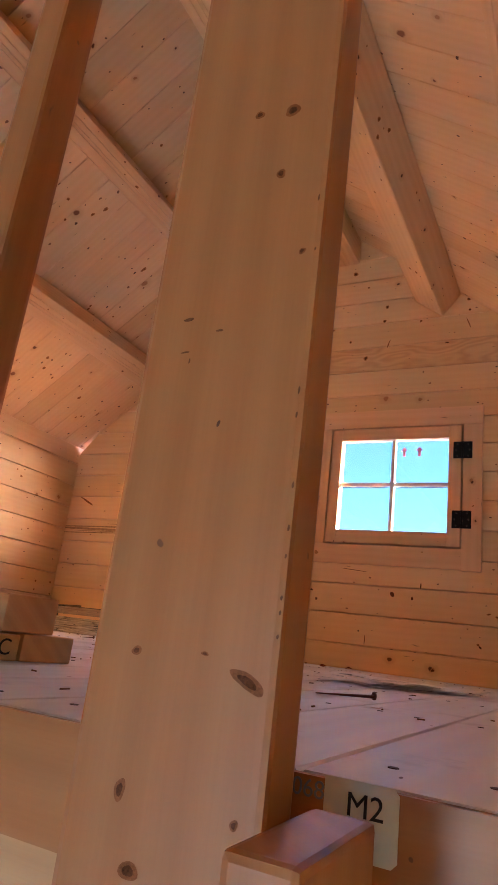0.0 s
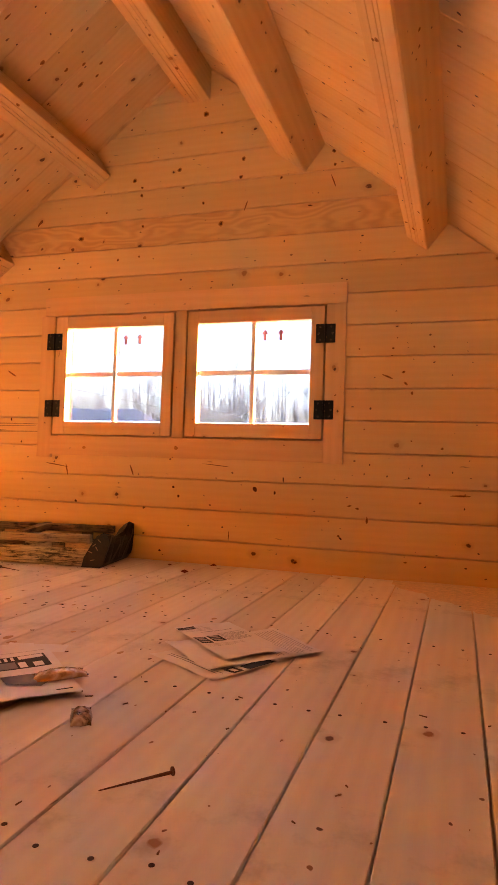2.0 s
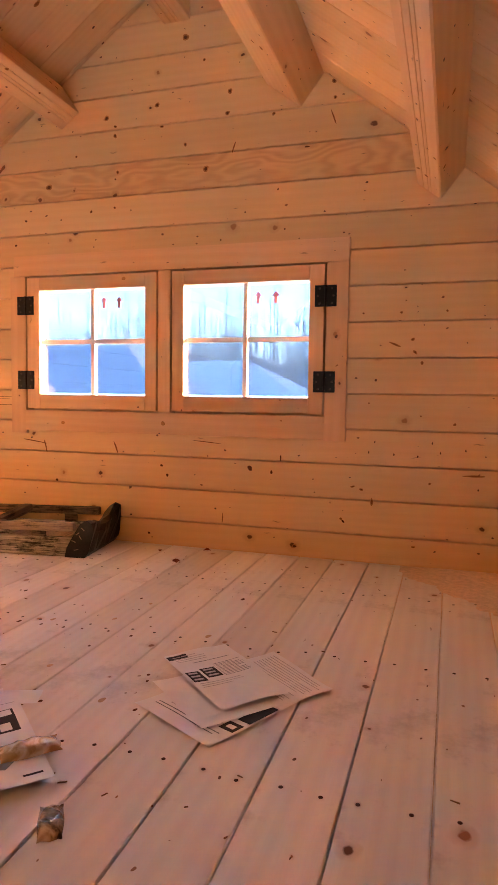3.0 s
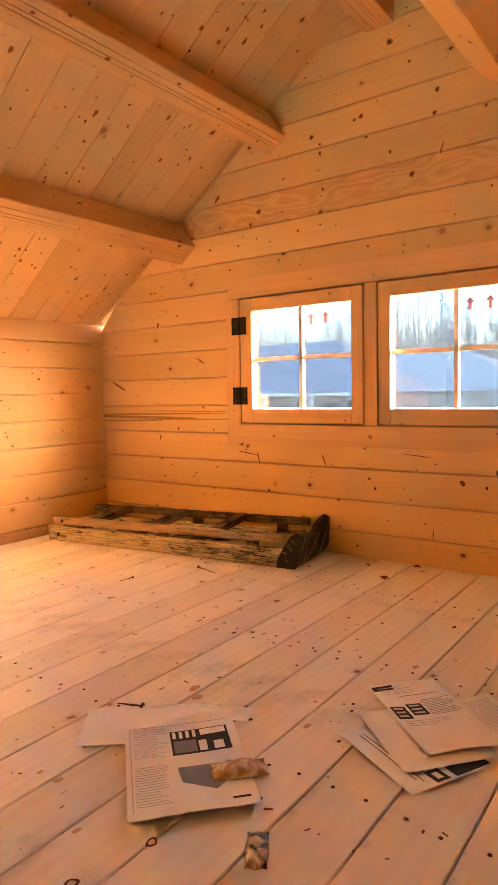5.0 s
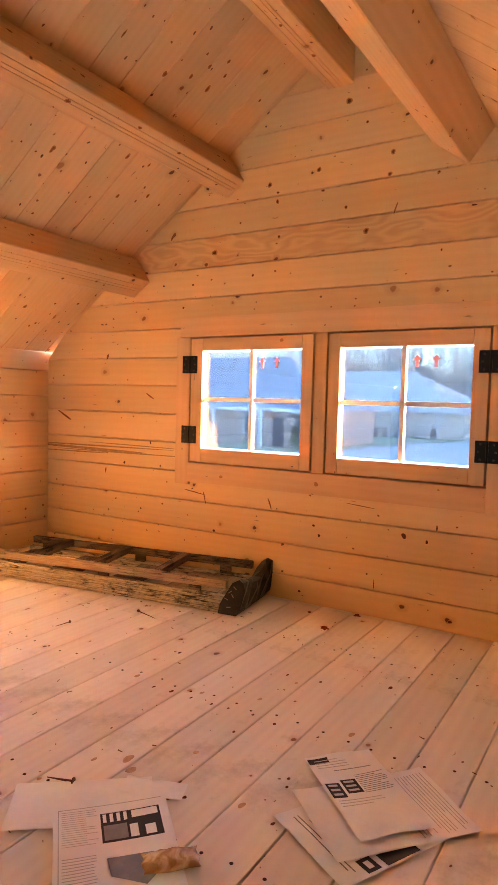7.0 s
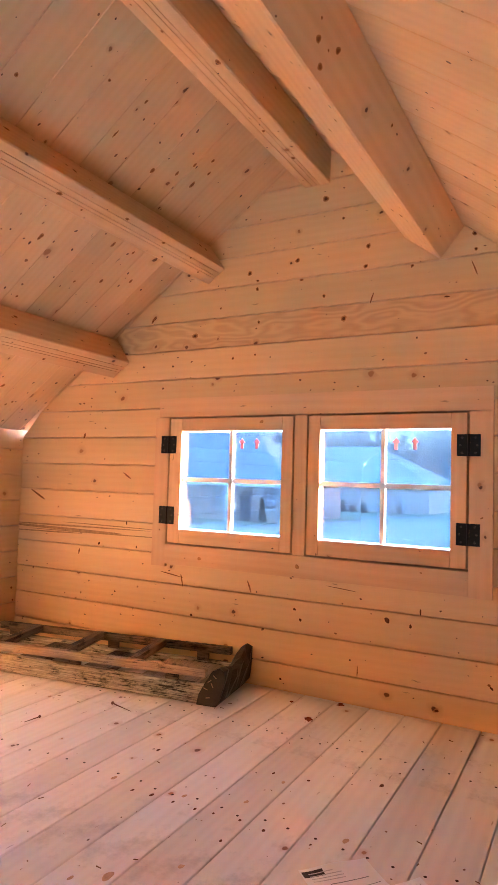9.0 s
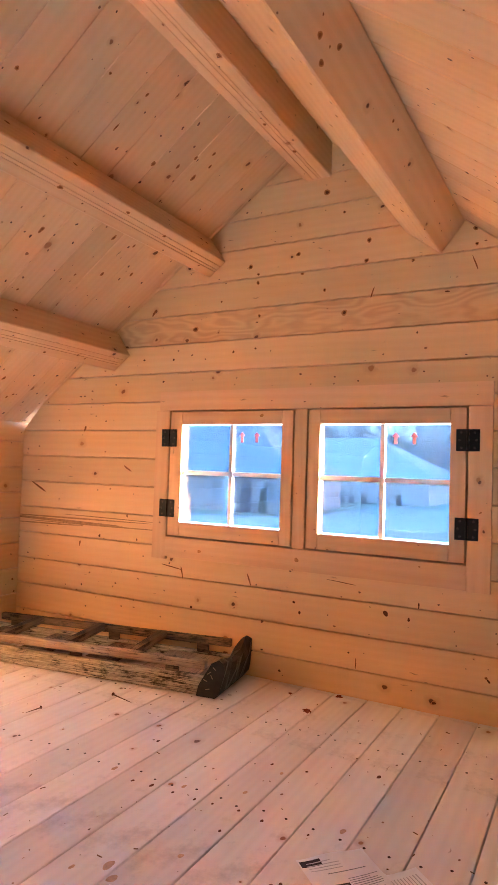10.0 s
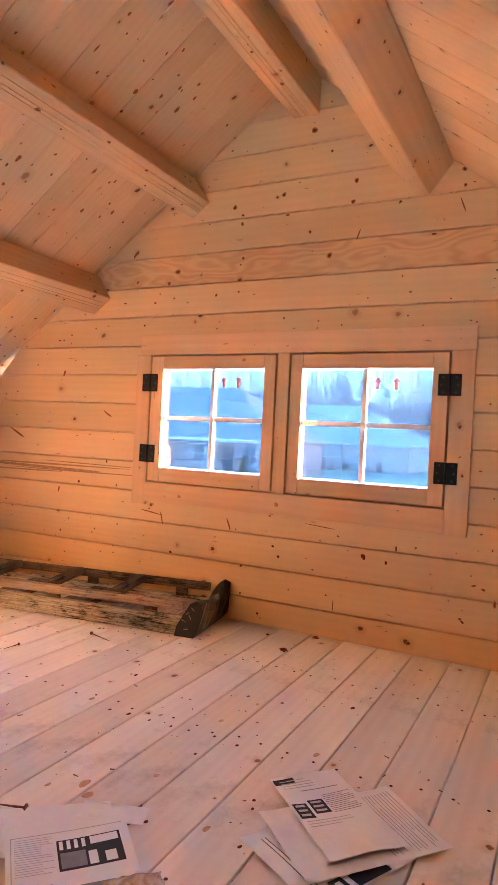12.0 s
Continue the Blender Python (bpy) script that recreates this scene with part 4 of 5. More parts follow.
def hip_house(x, y, wide, deep, wall_h, roof_h, wall_mat, label, turn=0.0, openings=(), roof_mat=None):
    h = base("house", m=pose(x, y, GROUND, 0, 0, turn), label=label, category="house")
    part("wall", box(bmesh.new(), 0, wide, 0, deep, -0.05, wall_h), wall_mat, h)
    o = 0.5
    bm = bmesh.new()
    lo = [bm.verts.new(p) for p in ((-o, -o, wall_h), (wide + o, -o, wall_h), (wide + o, deep + o, wall_h), (-o, deep + o, wall_h))]
    up = [bm.verts.new((p.co.x, p.co.y, wall_h + 0.12)) for p in lo]
    r0, r1 = bm.verts.new((deep / 2, deep / 2, wall_h + roof_h)), bm.verts.new((wide - deep / 2, deep / 2, wall_h + roof_h))
    bm.faces.new(list(reversed(lo)))
    for i in range(4):
        bm.faces.new((lo[i], lo[(i + 1) % 4], up[(i + 1) % 4], up[i]))
    bm.faces.new((up[0], up[1], r1, r0))
    bm.faces.new((up[1], up[2], r1))
    bm.faces.new((up[2], up[3], r0, r1))
    bm.faces.new((up[3], up[0], r0))
    part("roof", bm, roof_mat or shingle, h)
    part("fascia", box(bmesh.new(), -o - 0.02, wide + o + 0.02, -o - 0.06, -o - 0.01, wall_h - 0.14, wall_h + 0.11), white_paint, h)
    for a, b, c, d, kind in openings:
        if kind == "window":
            wd = part("window", box(bmesh.new(), a - 0.1, b + 0.1, -0.08, -0.002, c - 0.1, d + 0.1), white_paint, h)
            nx = 2
            for i in range(nx):
                for j in range(2):
                    x0 = a + (b - a) * i / nx + 0.04
                    x1 = a + (b - a) * (i + 1) / nx - 0.04
                    z0 = c + (d - c) * j / 2 + 0.04
                    z1 = c + (d - c) * (j + 1) / 2 - 0.04
                    part("pane", box(bmesh.new(), x0, x1, -0.095, -0.081, z0, z1), dark_pane, wd)
        elif kind == "trim":
            part("white_trim", box(bmesh.new(), a, b, -0.1, -0.002, c, d), white_paint, h)
        elif kind == "door":
            part("door", box(bmesh.new(), a, b, -0.05, -0.002, c, d), dark_pane, h)
        else:
            part("porch_post", box(bmesh.new(), a, b, -1.3, -1.3 + (b - a), c, d), white_paint, h)
    return h


hip_house(-46.0, 43.0, 27.0, 11.0, 2.75, 4.4, brick_red, "brick bungalow with a grey hipped roof and white windows", 0,
          ((20.62, 21.6, 0.95, 2.35, "window"), (14.5, 15.6, 0.95, 2.35, "window"), (25.05, 25.98, 0.95, 2.35, "window"), (23.2, 24.1, 0.0, 2.2, "door"), (18.4, 18.6, 0, 2.75, "post"), (22.6, 22.85, 0, 2.75, "post")))
hip_house(-42.0, 68.0, 27.4, 16.0, 2.75, 4.7, brick_pale, "pale brick bungalow with a light grey hipped roof", 0,
          ((16.9, 17.1, 1.6, 2.7, "trim"), (18.15, 18.35, 1.6, 2.7, "trim"), (19.65, 19.85, 1.6, 2.7, "trim"), (21.2, 21.4, 0.0, 2.7, "trim"), (24.6, 24.95, 0.1, 2.5, "trim"), (12.5, 13.8, 0.9, 2.1, "window")), shingle_pale)
hip_house(-12.0, 92.0, 14.0, 9.0, 2.6, 3.2, brick_red, "distant red brick bungalow among trees", 3, ((3, 4, 0.9, 2.1, "window"), (8, 9, 0.9, 2.1, "window")))

# bins and pots in front of the pale house
for i, (bx, by, s) in enumerate(((-25.6, 65.2, 0.9), (-23.0, 65.0, 1.0), (-22.0, 65.4, 0.8), (-20.6, 65.2, 0.95), (-17.0, 65.5, 0.9), (-18.8, 65.3, 0.7))):
    ob = base("planter", m=Matrix.Translation((bx, by, GROUND)), label="dark planter with a small shrub by the house wall", category="planter", group="planters along the pale house")
    part("pot", tube(bmesh.new(), (0, 0, 0), (0, 0, s * 0.8), s * 0.3, s * 0.4, 12), dark_pane, ob)
    bm = bmesh.new()
    rnd = random.Random(i)
    for k in range(26):
        c = Vector((rnd.gauss(0, 0.16), rnd.gauss(0, 0.16), 0.9 + rnd.random() * 0.35)) * s
        d = Vector((rnd.uniform(-1, 1), rnd.uniform(-1, 1), rnd.uniform(0, 1))).normalized() * 0.16 * s
        e = d.cross(Vector((0.3, 0.5, 0.8))).normalized() * 0.06 * s
        bm.faces.new([bm.verts.new(c + q) for q in (-d, e, d, -e)])
    part("shrub", bm, evergreen, ob)


def conifer(x, y, tall):
    ob = base("shrub", m=Matrix.Translation((x, y, GROUND)), label="narrow evergreen shrub in front of the brick house", category="shrub")
    part("trunk", tube(bmesh.new(), (0, 0, 0), (0, 0, tall * 0.9), 0.06, 0.01, 8), bark, ob)
    bm = bmesh.new()
    rnd = random.Random(3)
    for k in range(420):
        h = rnd.random()
        r = 0.5 * (1 - h) ** 0.8 * rnd.uniform(0.5, 1.0) + 0.03
        a = rnd.uniform(0, 6.28)
        c = Vector((r * math.cos(a), r * math.sin(a), 0.15 + h * (tall - 0.15)))
        d = Vector((math.cos(a), math.sin(a), rnd.uniform(0.2, 1.0))).normalized() * 0.13
        e = Vector((-math.sin(a), math.cos(a), 0)) * 0.05
        bm.faces.new([bm.verts.new(c + q) for q in (-d, e, d, -e)])
    part("crown", bm, evergreen, ob)


conifer(-20.1, 41.3, 1.8)

# low white fence on the lawn
fence = base("fence", m=pose(-8.6, 31.9, GROUND, 0, 0, 20), label="low white rail fence on the lawn", category="fence")
for px in (0.0, 0.75, 1.3, 2.1):
    part("post", box(bmesh.new(), px, px + 0.06, 0, 0.06, 0, 0.5), white_paint, fence)
part("rail", box(bmesh.new(), -0.05, 2.20, -0.04, -0.002, 0.42, 0.48), white_paint, fence)


def bare_tree(bm, x, y, tall, rnd):
    top = Vector((x + rnd.uniform(-0.8, 0.8), y, GROUND + tall))
    root = Vector((x, y, GROUND - 0.1))
    tube(bm, root, top, 0.006 * tall * rnd.uniform(0.6, 1.2), 0.03, 5)
    for k in range(11):
        f = rnd.uniform(0.3, 0.95)
        p = root.lerp(top, f)
        ln = tall * rnd.uniform(0.14, 0.30) * (1.2 - f)
        a = rnd.uniform(0, 6.28)
        q = p + Vector((math.cos(a) * ln, math.sin(a) * ln, ln * rnd.uniform(0.7, 1.6)))
        tube(bm, p, q, 0.006 * tall * (1.15 - f), 0.015, 3)
        for kk in range(2):
            p2 = p.lerp(q, rnd.uniform(0.4, 0.9))
            q2 = p2 + Vector((rnd.uniform(-1, 1), rnd.uniform(-1, 1), rnd.uniform(0.4, 1.4))) * ln * 0.45
            tube(bm, p2, q2, 0.03, 0.012, 3)


rnd = random.Random(21)
bm = bmesh.new()
for i in range(1500):
    yy = rnd.uniform(96, 165)
    bare_tree(bm, rnd.uniform(-1.1 * yy, 0.8 * yy), yy, rnd.uniform(12, 22), rnd)
thing("bare_woods", bm, bark, kind="stuff", label="leafless winter woods behind the houses", category="trees")
bm = bmesh.new()
outline = [(-400, 0)]
for i in range(401):
    outline.append((-400 + 2 * i, 14.5 + 2.2 * math.sin(i * 0.13) + 1.2 * math.sin(i * 0.47 + 1) + rnd.uniform(-1.6, 1.6)))
outline.append((400, 0))
prism(bm, outline, 0, 4)
thing("backdrop", bm, far_hill, axes((0, 172, GROUND - 1), (1, 0, 0), (0, 0, 1), (0, -1, 0)), kind="structure", label="dense leafless woods on a low rise", category="backdrop")

# ---- knots, pitch streaks and pencil marks in the wood ----
GABLE_HIGH = (
    (-0.544, 1.414, 14, 12, 0), (0.131, 1.427, 12, 11, 0), (0.047, 1.908, 14.3, 11, 0), (-0.283, 1.654, 11, 10, 0),
    (-0.245, 1.619, 7.1, 5.1, 0), (-0.068, 1.679, 10, 9.1, 0), (-0.048, 1.598, 8.1, 5, 0), (-0.235, 1.446, 7.1, 7, 0),
    (-0.246, 1.584, 7.1, 9, 0), (0.223, 1.694, 8.1, 11, 0), (0.214, 1.618, 9.1, 8.1, 0), (0.121, 1.818, 6.1, 5, 0),
    (0.048, 1.523, 7.1, 7, 0), (0.61, 1.626, 7.1, 6, 0), (0.605, 1.682, 9.1, 8, 0), (0.39, 1.597, 7, 4.1, 0),
    (-0.352, 1.305, 6, 6.1, 0), (-0.248, 1.313, 5.1, 5, 0), (-0.418, 1.522, 5.1, 5, 0),
)
GABLE_PINS = (
    (-0.815, 1.294, 7, 5.1, 0), (-0.654, 1.288, 7, 5.1, 0), (-0.489, 1.282, 4.1, 4, 0), (0.41, 1.331, 4, 5, 0),
    (0.287, 1.259, 4.1, 3.2, 0), (0.437, 1.189, 4, 4, 0), (0.193, 1.164, 4, 4, 0), (0.651, 1.164, 4, 3, 0),
    (-0.704, 1.193, 7, 5.1, 0), (-0.341, 1.168, 4, 3.2, 0), (0.001, 1.158, 4, 3, 0), (-0.178, 1.299, 4, 3, 0),
    (0.491, 1.153, 3, 3.2, 0), (0.24, 1.494, 3.2, 26, -20), (0.606, 1.56, 3.2, 30, 20), (-0.768, 1.505, 6.1, 23, -35),
    (-0.245, 1.421, 5, 4, 0), (0.513, 1.469, 11, 4, 0),
)
GABLE_LOW = (
    (0.319, 0.319, 14.1, 10, -40), (0.403, 0.308, 6.1, 8, 0), (-0.043, 0.313, 7.1, 6, 0), (-0.018, 0.276, 7, 7, 0),
    (-0.516, 0.232, 8.1, 6, 0), (0.098, 0.283, 3, 3, 0), (-0.096, 0.042, 7.3, 5, 0), (0.496, 0.037, 8.2, 6, 0),
    (0.673, 0.143, 9.2, 4, -40), (0.56, 0.29, 3, 3, 0), (0.567, 0.243, 3.2, 3, 0), (-0.569, 0.371, 4, 29, 15),
    (-0.243, 0.378, 4.1, 29.1, 20), (0.212, 0.123, 2.2, 24, 0), (0.437, 0.362, 3.2, 15, 0), (-0.623, 0.39, 64.3, 3, -8),
    (0.148, 0.411, 66.4, 2, -5),
)
GABLE_WEST = (
    (-1.436, 0.7, 61.1, 6.1, -25), (-0.886, 0.805, 29, 5, -30), (-1.15, 0.987, 7, 16, -25), (-1.293, 0.525, 8, 4.1, 0),
    (-1.162, 1.14, 7, 5, 0), (-0.93, 0.285, 7.1, 5, 0), (-0.803, 0.319, 6.1, 5, 0), (-1.133, 0.257, 7, 6.1, 0),
    (-1.024, 1.021, 7, 5.1, 0), (-0.729, 1.016, 6, 5, 0), (-1.087, 1.045, 5, 4, 0), (-1.319, 1.026, 5, 4, 0),
    (-0.878, 0.592, 5, 11, 0), (-1.154, 0.447, 5, 16, -15), (-0.818, 0.49, 5, 8, 0), (-0.72, 0.535, 6, 6, 0),
    (-1.035, 0.491, 7, 11, -30),
)
FLOOR_DARK = (
    (-0.16, 2.31, 5.9, 9.3, 0), (-0.07, 2.079, 4.7, 7.4, 0), (-0.013, 2.085, 6.1, 9.5, 0), (0.053, 2.085, 4.2, 6.6, 0),
    (0.118, 2.086, 4.2, 6.6, 0), (0.167, 2.092, 3.7, 5.7, 0), (0.237, 2.099, 4.1, 6.4, 0), (0.305, 2.089, 4.7, 7.3, 0),
    (0.196, 2.36, 4.8, 7.5, 0), (0.296, 2.372, 4.7, 7.3, 0), (0.301, 1.732, 4.5, 7.1, 0), (0.487, 1.76, 4.3, 6.7, 0),
    (0.443, 1.905, 4.1, 6.4, 0), (0.454, 1.877, 3.7, 5.7, 0), (0.243, 2.001, 4.1, 6.4, 0), (0.421, 2.093, 3.2, 5, 0),
    (0.474, 2.451, 7.1, 11, 0), (0.496, 2.547, 3.6, 5.6, 0), 
    (0.047, 1.149, 3.9, 6.1, 0),
)
FLOOR_BROWN = (
    (-0.154, 2.106, 8.5, 13.2, 0), (0.06, 2.125, 6.8, 10.6, 0), (0.208, 2.183, 6.6, 10.3, 0), (0.242, 2.326, 6, 9.4, 0),
    (0.222, 1.877, 6.9, 10.8, 0), (0.115, 1.773, 12.4, 19.4, 0), (0.055, 1.73, 6.2, 9.7, 0), (0.409, 1.774, 7.9, 12.3, 0),
    (0.483, 2.149, 8.4, 13.2, 0), (0.276, 1.315, 6.2, 9.7, 0), 
    (0.146, 1.38, 8.2, 12.7, 0), (0.1, 1.377, 5.6, 8.7, 0), (0.075, 1.284, 3.9, 6.1, 0), (0.149, 1.744, 11.2, 17.5, 0),
)
GABLE_EAST = (
    (0.838, 0.773, 24, 4, -25), (0.897, 0.79, 8, 5, 10), (0.906, 0.746, 10, 5, -50), (0.93, 0.709, 5, 8, 0),
    (0.727, 0.882, 4, 4, 0), (0.856, 0.882, 5, 5, 0), (1.007, 0.884, 4, 5, 0), (0.871, 0.922, 3, 3, 0),
    (0.754, 0.569, 3.5, 3.5, 0), (0.932, 0.527, 3.5, 3.5, 0), (1.044, 0.501, 6, 5, 0), (0.969, 0.295, 6, 4, 0),
    (0.704, 0.271, 9, 4, 10), (0.735, 0.262, 8, 5, 0), (0.773, 0.219, 5, 15, 5), (0.92, 0.07, 7, 4, 0),
    (0.665, 0.152, 6, 5, 0), (1.113, 0.328, 40, 4, 0),
)
GABLE_EAST_PINS = (
    (0.778, 0.433, 2.5, 5, 0), (0.758, 0.396, 2.5, 5, 0), (0.845, 0.391, 2.5, 5, 0), (0.926, 0.387, 2.5, 5, 0),
    (0.973, 0.435, 2.5, 5, 0), (1.001, 0.402, 2.5, 5, 0), (1.083, 0.413, 2.5, 5, 0), (1.127, 0.281, 2.5, 5, 0),
)
WEST_KNOTS = (
    (2.608, 0.739, 9, 7, 0), (2.574, 0.766, 6, 5, 0), (2.451, 0.433, 7, 6, 0), (2.419, 0.496, 5, 4, 0),
    (2.21, 0.22, 9, 7, 0), (2.044, 0.18, 10, 7, 0), (2.862, 0.231, 7, 6, 0), (2.97, 0.237, 7, 6, 0),
    (2.982, 0.176, 6, 5, 0), (2.862, 0.187, 5, 5, 0), (2.678, 0.642, 5, 4, 0), (2.79, 0.785, 5, 4, 0),
    (2.558, 0.874, 5, 4, 0), (2.405, 0.643, 6, 5, 0), (1.571, 0.101, 6, 4, 0), (2.181, 0.907, 5, 4, 0),
    (1.577, 0.895, 9, 6, 0), (2.731, 0.486, 6, 5, 0),
)
CEILING_LOW = (
    (0.887, 1.77, 8, 7, 0), (0.958, 1.827, 7, 5, 0), (0.896, 2.281, 12, 6, 0), (0.812, 1.915, 14, 8, 0),
    (0.865, 1.893, 10, 7, 0), (1.071, 1.416, 16, 11, 0), (1.074, 1.343, 14, 9, 0), (1.205, 2.249, 8, 6, 0),
    (0.908, 2.789, 12, 7, 0), (0.961, 2.659, 13, 7, 0), (1.009, 2.55, 7, 5, 0), (1.763, 1.897, 12, 9, 0),
    (1.533, 2.316, 11, 8, 0), (1.591, 2.351, 11, 8, 0), (1.641, 2.665, 13, 9, 0), (1.736, 2.787, 8, 6, 0),
    (1.759, 2.766, 8, 6, 0), (1.616, 2.434, 9, 6, 0),
)
CEILING_HIGH = (
    (0.474, 2.46, 13, 8, 0), (0.431, 2.557, 10, 7, 0), (0.431, 2.655, 15, 9, 0), (0.368, 2.594, 9, 7, 0),
    (0.316, 2.648, 9, 6, 0), (0.36, 2.679, 9, 6, 0), (0.447, 2.238, 16, 4, 0), (0.309, 2.247, 8, 5, 0),
    (0.33, 2.097, 6, 5, 0), (0.886, 2.282, 14, 8, 0), (0.793, 2.567, 14, 8, 0), (0.717, 2.658, 9, 6, 0),
    (0.475, 1.865, 8, 6, 0), (0.787, 2.68, 9, 6, 0), (0.887, 2.283, 10, 7, 0), (1.187, 2.244, 8, 6, 0),
    (1.161, 2.382, 7, 5, 0),
)
POST_KNOTS = (
    (0.889, 0.389, 5.4, 4.1, 0), (0.865, 0.393, 3.2, 3, 0), (0.886, 0.341, 3.2, 3, 0), (0.877, 0.057, 2.2, 1, 0),
    (0.836, 0.054, 3, 2.2, 0), (0.851, -0.043, 5.1, 4.1, 0), (0.902, 0.047, 10.2, 3.2, -28), (0.903, -0.013, 2, 2.2, 0),
    (0.906, 0.282, 2.2, 2, 0), (0.839, -0.011, 3, 5.1, 0),
)
POST_MARKS = (
    (0.913, 0.317, 1, 4, 0), (0.914, 0.282, 1, 2, 0), (0.913, 0.195, 1, 4, 0), (0.913, 0.181, 1, 3.2, 0),
    (0.915, 0.143, 1, 3.2, 0), (0.915, 0.121, 1, 3, 0), (0.915, 0.107, 1, 2, 0), (0.915, 0.087, 1, 2.2, 0),
    (0.915, 0.08, 1, 2, 0), (0.915, 0.069, 1, 2, 0), (0.835, 0.247, 6.1, 2, 0), (0.836, 0.225, 5.1, 1, 0),
    (0.84, 0.219, 1, 3, 0), (0.858, 0.237, 4, 1.4, 0),
)

knot_brown = plain("knot_brown", (0.40, 0.17, 0.055), 0.6, 0, 60, 0.45)
knot_core = plain("knot_core", (0.115, 0.038, 0.015), 0.8, 0, 70, 0.5)


def marks(name, spots, m, parent, grow=1.0, mat=knot_core, rim=None, lift=0.00025):
    """Flat, uneven ovals let into a face: place across and up, half sizes in millimetres, lean in degrees."""
    rnd = random.Random(len(spots))
    for scale, material_, up in (((1.1, rim, lift), (0.62, mat, lift * 2)) if rim else ((1.0, mat, lift),)):
        bm = bmesh.new()
        for u, v, ru, rv, lean in spots:
            c, s_ = math.cos(radians(lean)), math.sin(radians(lean))
            ring_ = []
            for k in range(20):
                a = k * math.tau / 20
                q = grow * scale * (1 + 0.1 * math.sin(2 * a + u * 90) + 0.07 * math.sin(3 * a + v * 70) + rnd.uniform(-0.03, 0.03)) * 0.001
                p0, p1 = ru * q * math.cos(a), rv * q * math.sin(a)
                ring_.append(bm.verts.new((u + c * p0 - s_ * p1, v + s_ * p0 + c * p1, up)))
            bm.faces.new(ring_)
        ob = part(name, bm, material_, parent)
        ob.matrix_basis = parent.matrix_basis.inverted() @ m
        tagged(ob, kind="stuff")


marks("knot", GABLE_HIGH, NORTH, wall_north, 0.9, knot_core, knot_brown)
resin = plain("resin_streak", (0.24, 0.085, 0.028), 0.7, 0, 90, 0.5)
for spots, grow in ((GABLE_PINS, 0.8), (GABLE_LOW, 0.8), (GABLE_WEST, 0.7)):
    marks("knot", [q for q in spots if max(q[2:4]) <= 15], NORTH, wall_north, grow)
    marks("resin_streak", [q for q in spots if max(q[2:4]) > 15], NORTH, wall_north, 0.85, resin)
marks("knot", GABLE_EAST, NORTH, wall_north, 0.85, resin, knot_brown)
marks("knot", GABLE_EAST_PINS, NORTH, wall_north, 0.9)
marks("knot", WEST_KNOTS, WEST, wall_west, 0.85, resin, knot_brown)
for spots in (CEILING_LOW, CEILING_HIGH):
    marks("knot", spots, ceiling_west.matrix_basis, ceiling_west, 0.85, resin, knot_brown)
STREAKS = ((-1.22, 0.560, 300, 2.5, 0.6), (-1.30, 0.545, 240, 4.5, -0.4), (-1.05, 0.536, 300, 2.0, 0.3), (-1.38, 0.525, 150, 2.5, 0.8), (-0.98, 0.574, 200, 1.6, -0.5))
marks("grain_streak", STREAKS, NORTH, wall_north, 1.5, plain("streak_brown", (0.36, 0.20, 0.095), 0.7, 0, 60, 0.45))
FLAT = Matrix.Identity(4)
marks("knot", FLOOR_DARK, FLAT, floor, 0.85, knot_core)
marks("knot", FLOOR_BROWN, FLAT, floor, 0.8, plain("knot_tan", (0.50, 0.30, 0.17), 0.6, 0, 80, 0.35), None, 0.0002)
ring_tan = plain("ring_knot_tan", (0.56, 0.38, 0.24), 0.6, 0, 80, 0.3)
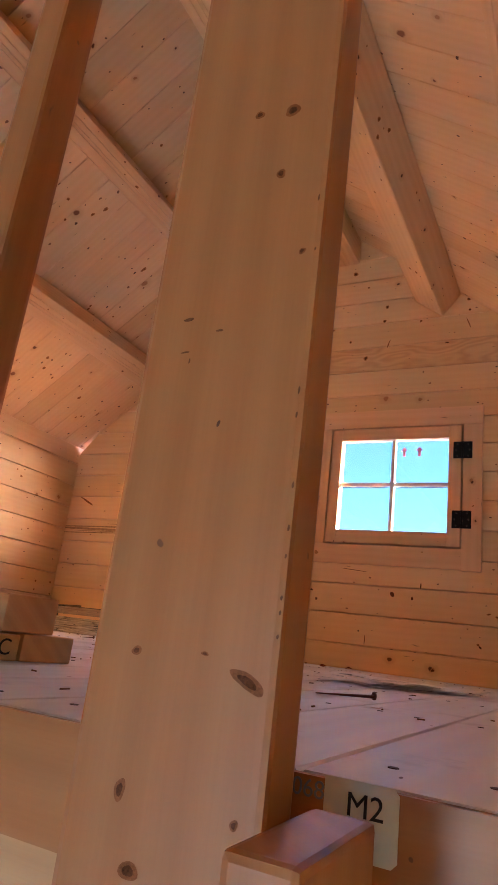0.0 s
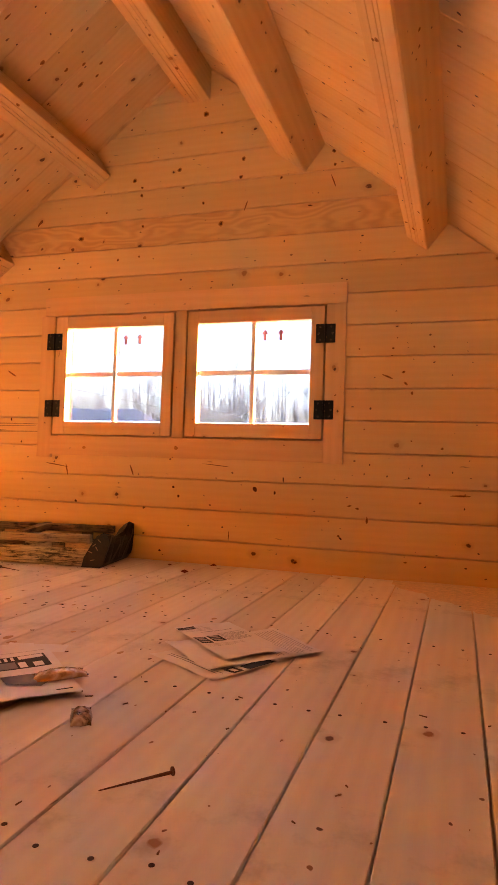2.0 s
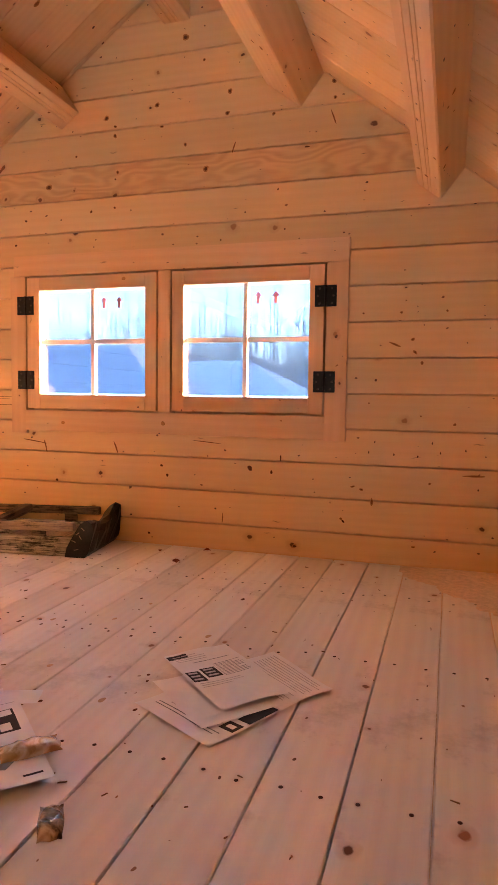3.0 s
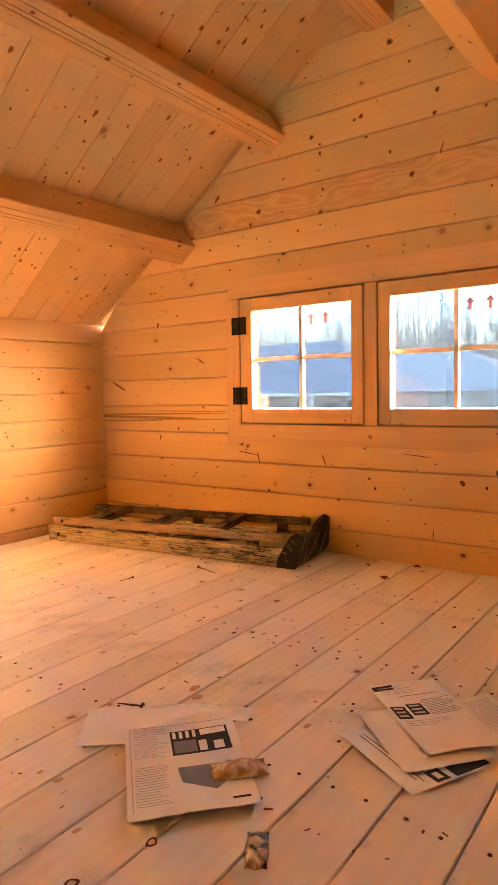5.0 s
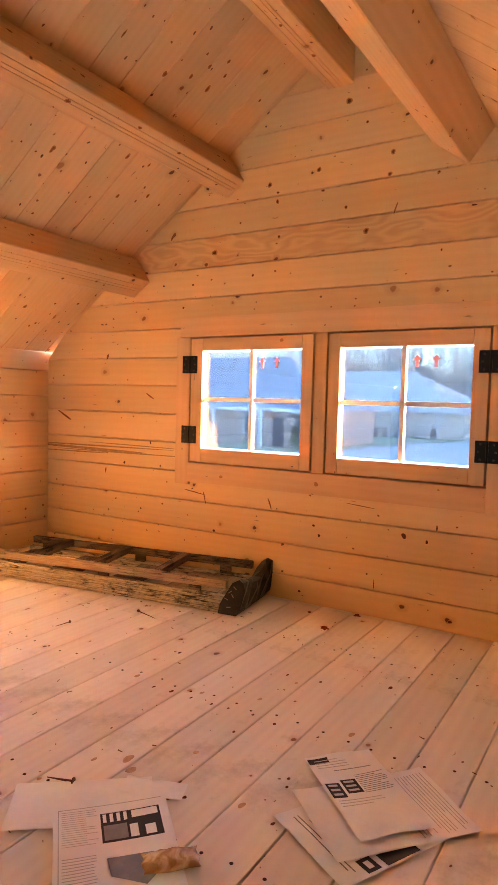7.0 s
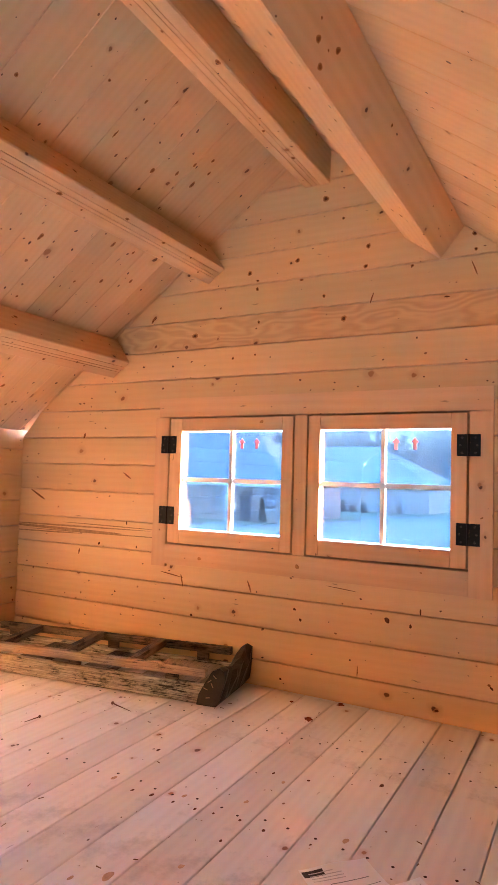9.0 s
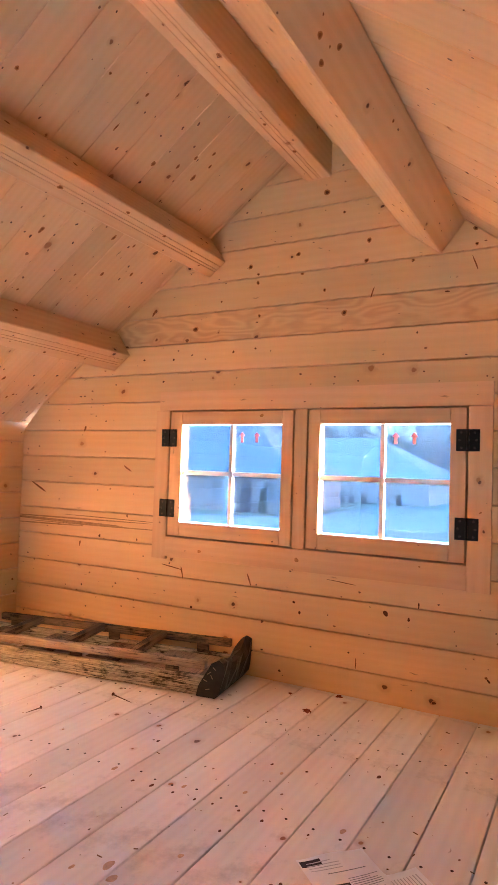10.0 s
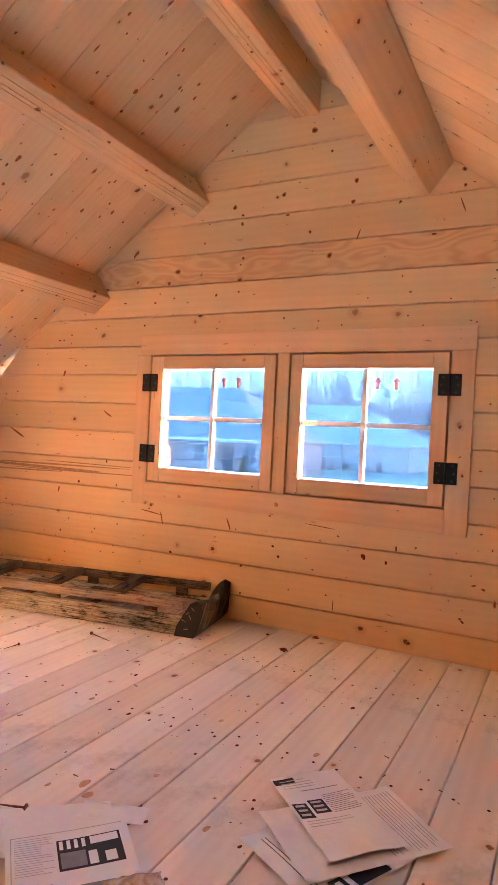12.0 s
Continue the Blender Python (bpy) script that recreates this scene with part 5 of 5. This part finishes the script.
marks("ring_knot", ((0.389, 1.362, 8, 9, 0), (0.356, 1.242, 8, 10, 0)), FLAT, floor, 1.0, ring_tan, knot_core)
POST_FACE = axes((0, 0.556, 0), (1, 0, 0), (0, 0, 1), (0, -1, 0))
marks("knot", POST_KNOTS, POST_FACE, tall_post, 0.95, plain("knot_red", (0.13, 0.04, 0.013), 0.85, 0, 150, 0.7), plain("knot_ring_red", (0.27, 0.09, 0.028), 0.8, 0, 150, 0.5))
marks("pencil_mark", POST_MARKS, POST_FACE, tall_post, 0.6, plain("pencil_brown", (0.18, 0.07, 0.03), 0.8, 0, 120, 0.4))
CRACKS = ((-0.30, 0.030, 150, 0.9, 0), (-0.12, 0.052, 110, 0.8, 0.5), (-0.10, 0.022, 90, 0.7, -0.5), (-0.55, 0.045, 120, 0.8, 0))
marks("drying_crack", CRACKS, top_timber.matrix_basis @ Matrix.Translation((0, 0, 0.050)), top_timber, 1.0, knot_core)
CASING_KNOTS = ((-0.475, 0.470, 8, 7, 0), (-0.030, 0.478, 9, 8, 0), (-0.20, 1.037, 8, 7, 0), (0.44, 0.50, 4, 3, 0), (0.64, 0.70, 5, 3, 30))
marks("knot", CASING_KNOTS, NORTH @ Matrix.Translation((0, 0, 0.0168)), trim, 1.0, knot_brown)

# knots on the undersides and open sides of the purlins
rnd = random.Random(77)
for ob, foot, down, out, side, wide, deep in PURLINS:
    turn = side or 1
    under = axes(foot, (0, 1, 0), down * turn, -out)
    face = axes(foot + (down * wide if side > 0 else Vector()), (0, 1, 0), out, down * turn if side else -down)
    low, high = [], []
    for k in range(13):
        r = rnd.choice((3, 4, 5, 7, 9))
        low.append((rnd.uniform(0.7, 2.95), turn * wide * rnd.uniform(0.1, 0.9), r * 1.2, r * 0.8, rnd.uniform(-20, 20)))
        r = rnd.choice((3, 4, 5, 8))
        high.append((rnd.uniform(0.7, 2.95), deep * rnd.uniform(0.12, 0.7), r * 1.2, r * 0.8, rnd.uniform(-20, 20)))
    marks("knot", low, under, ob, 0.9, resin, knot_brown)
    marks("knot", high, face, ob, 0.9, resin, knot_brown)
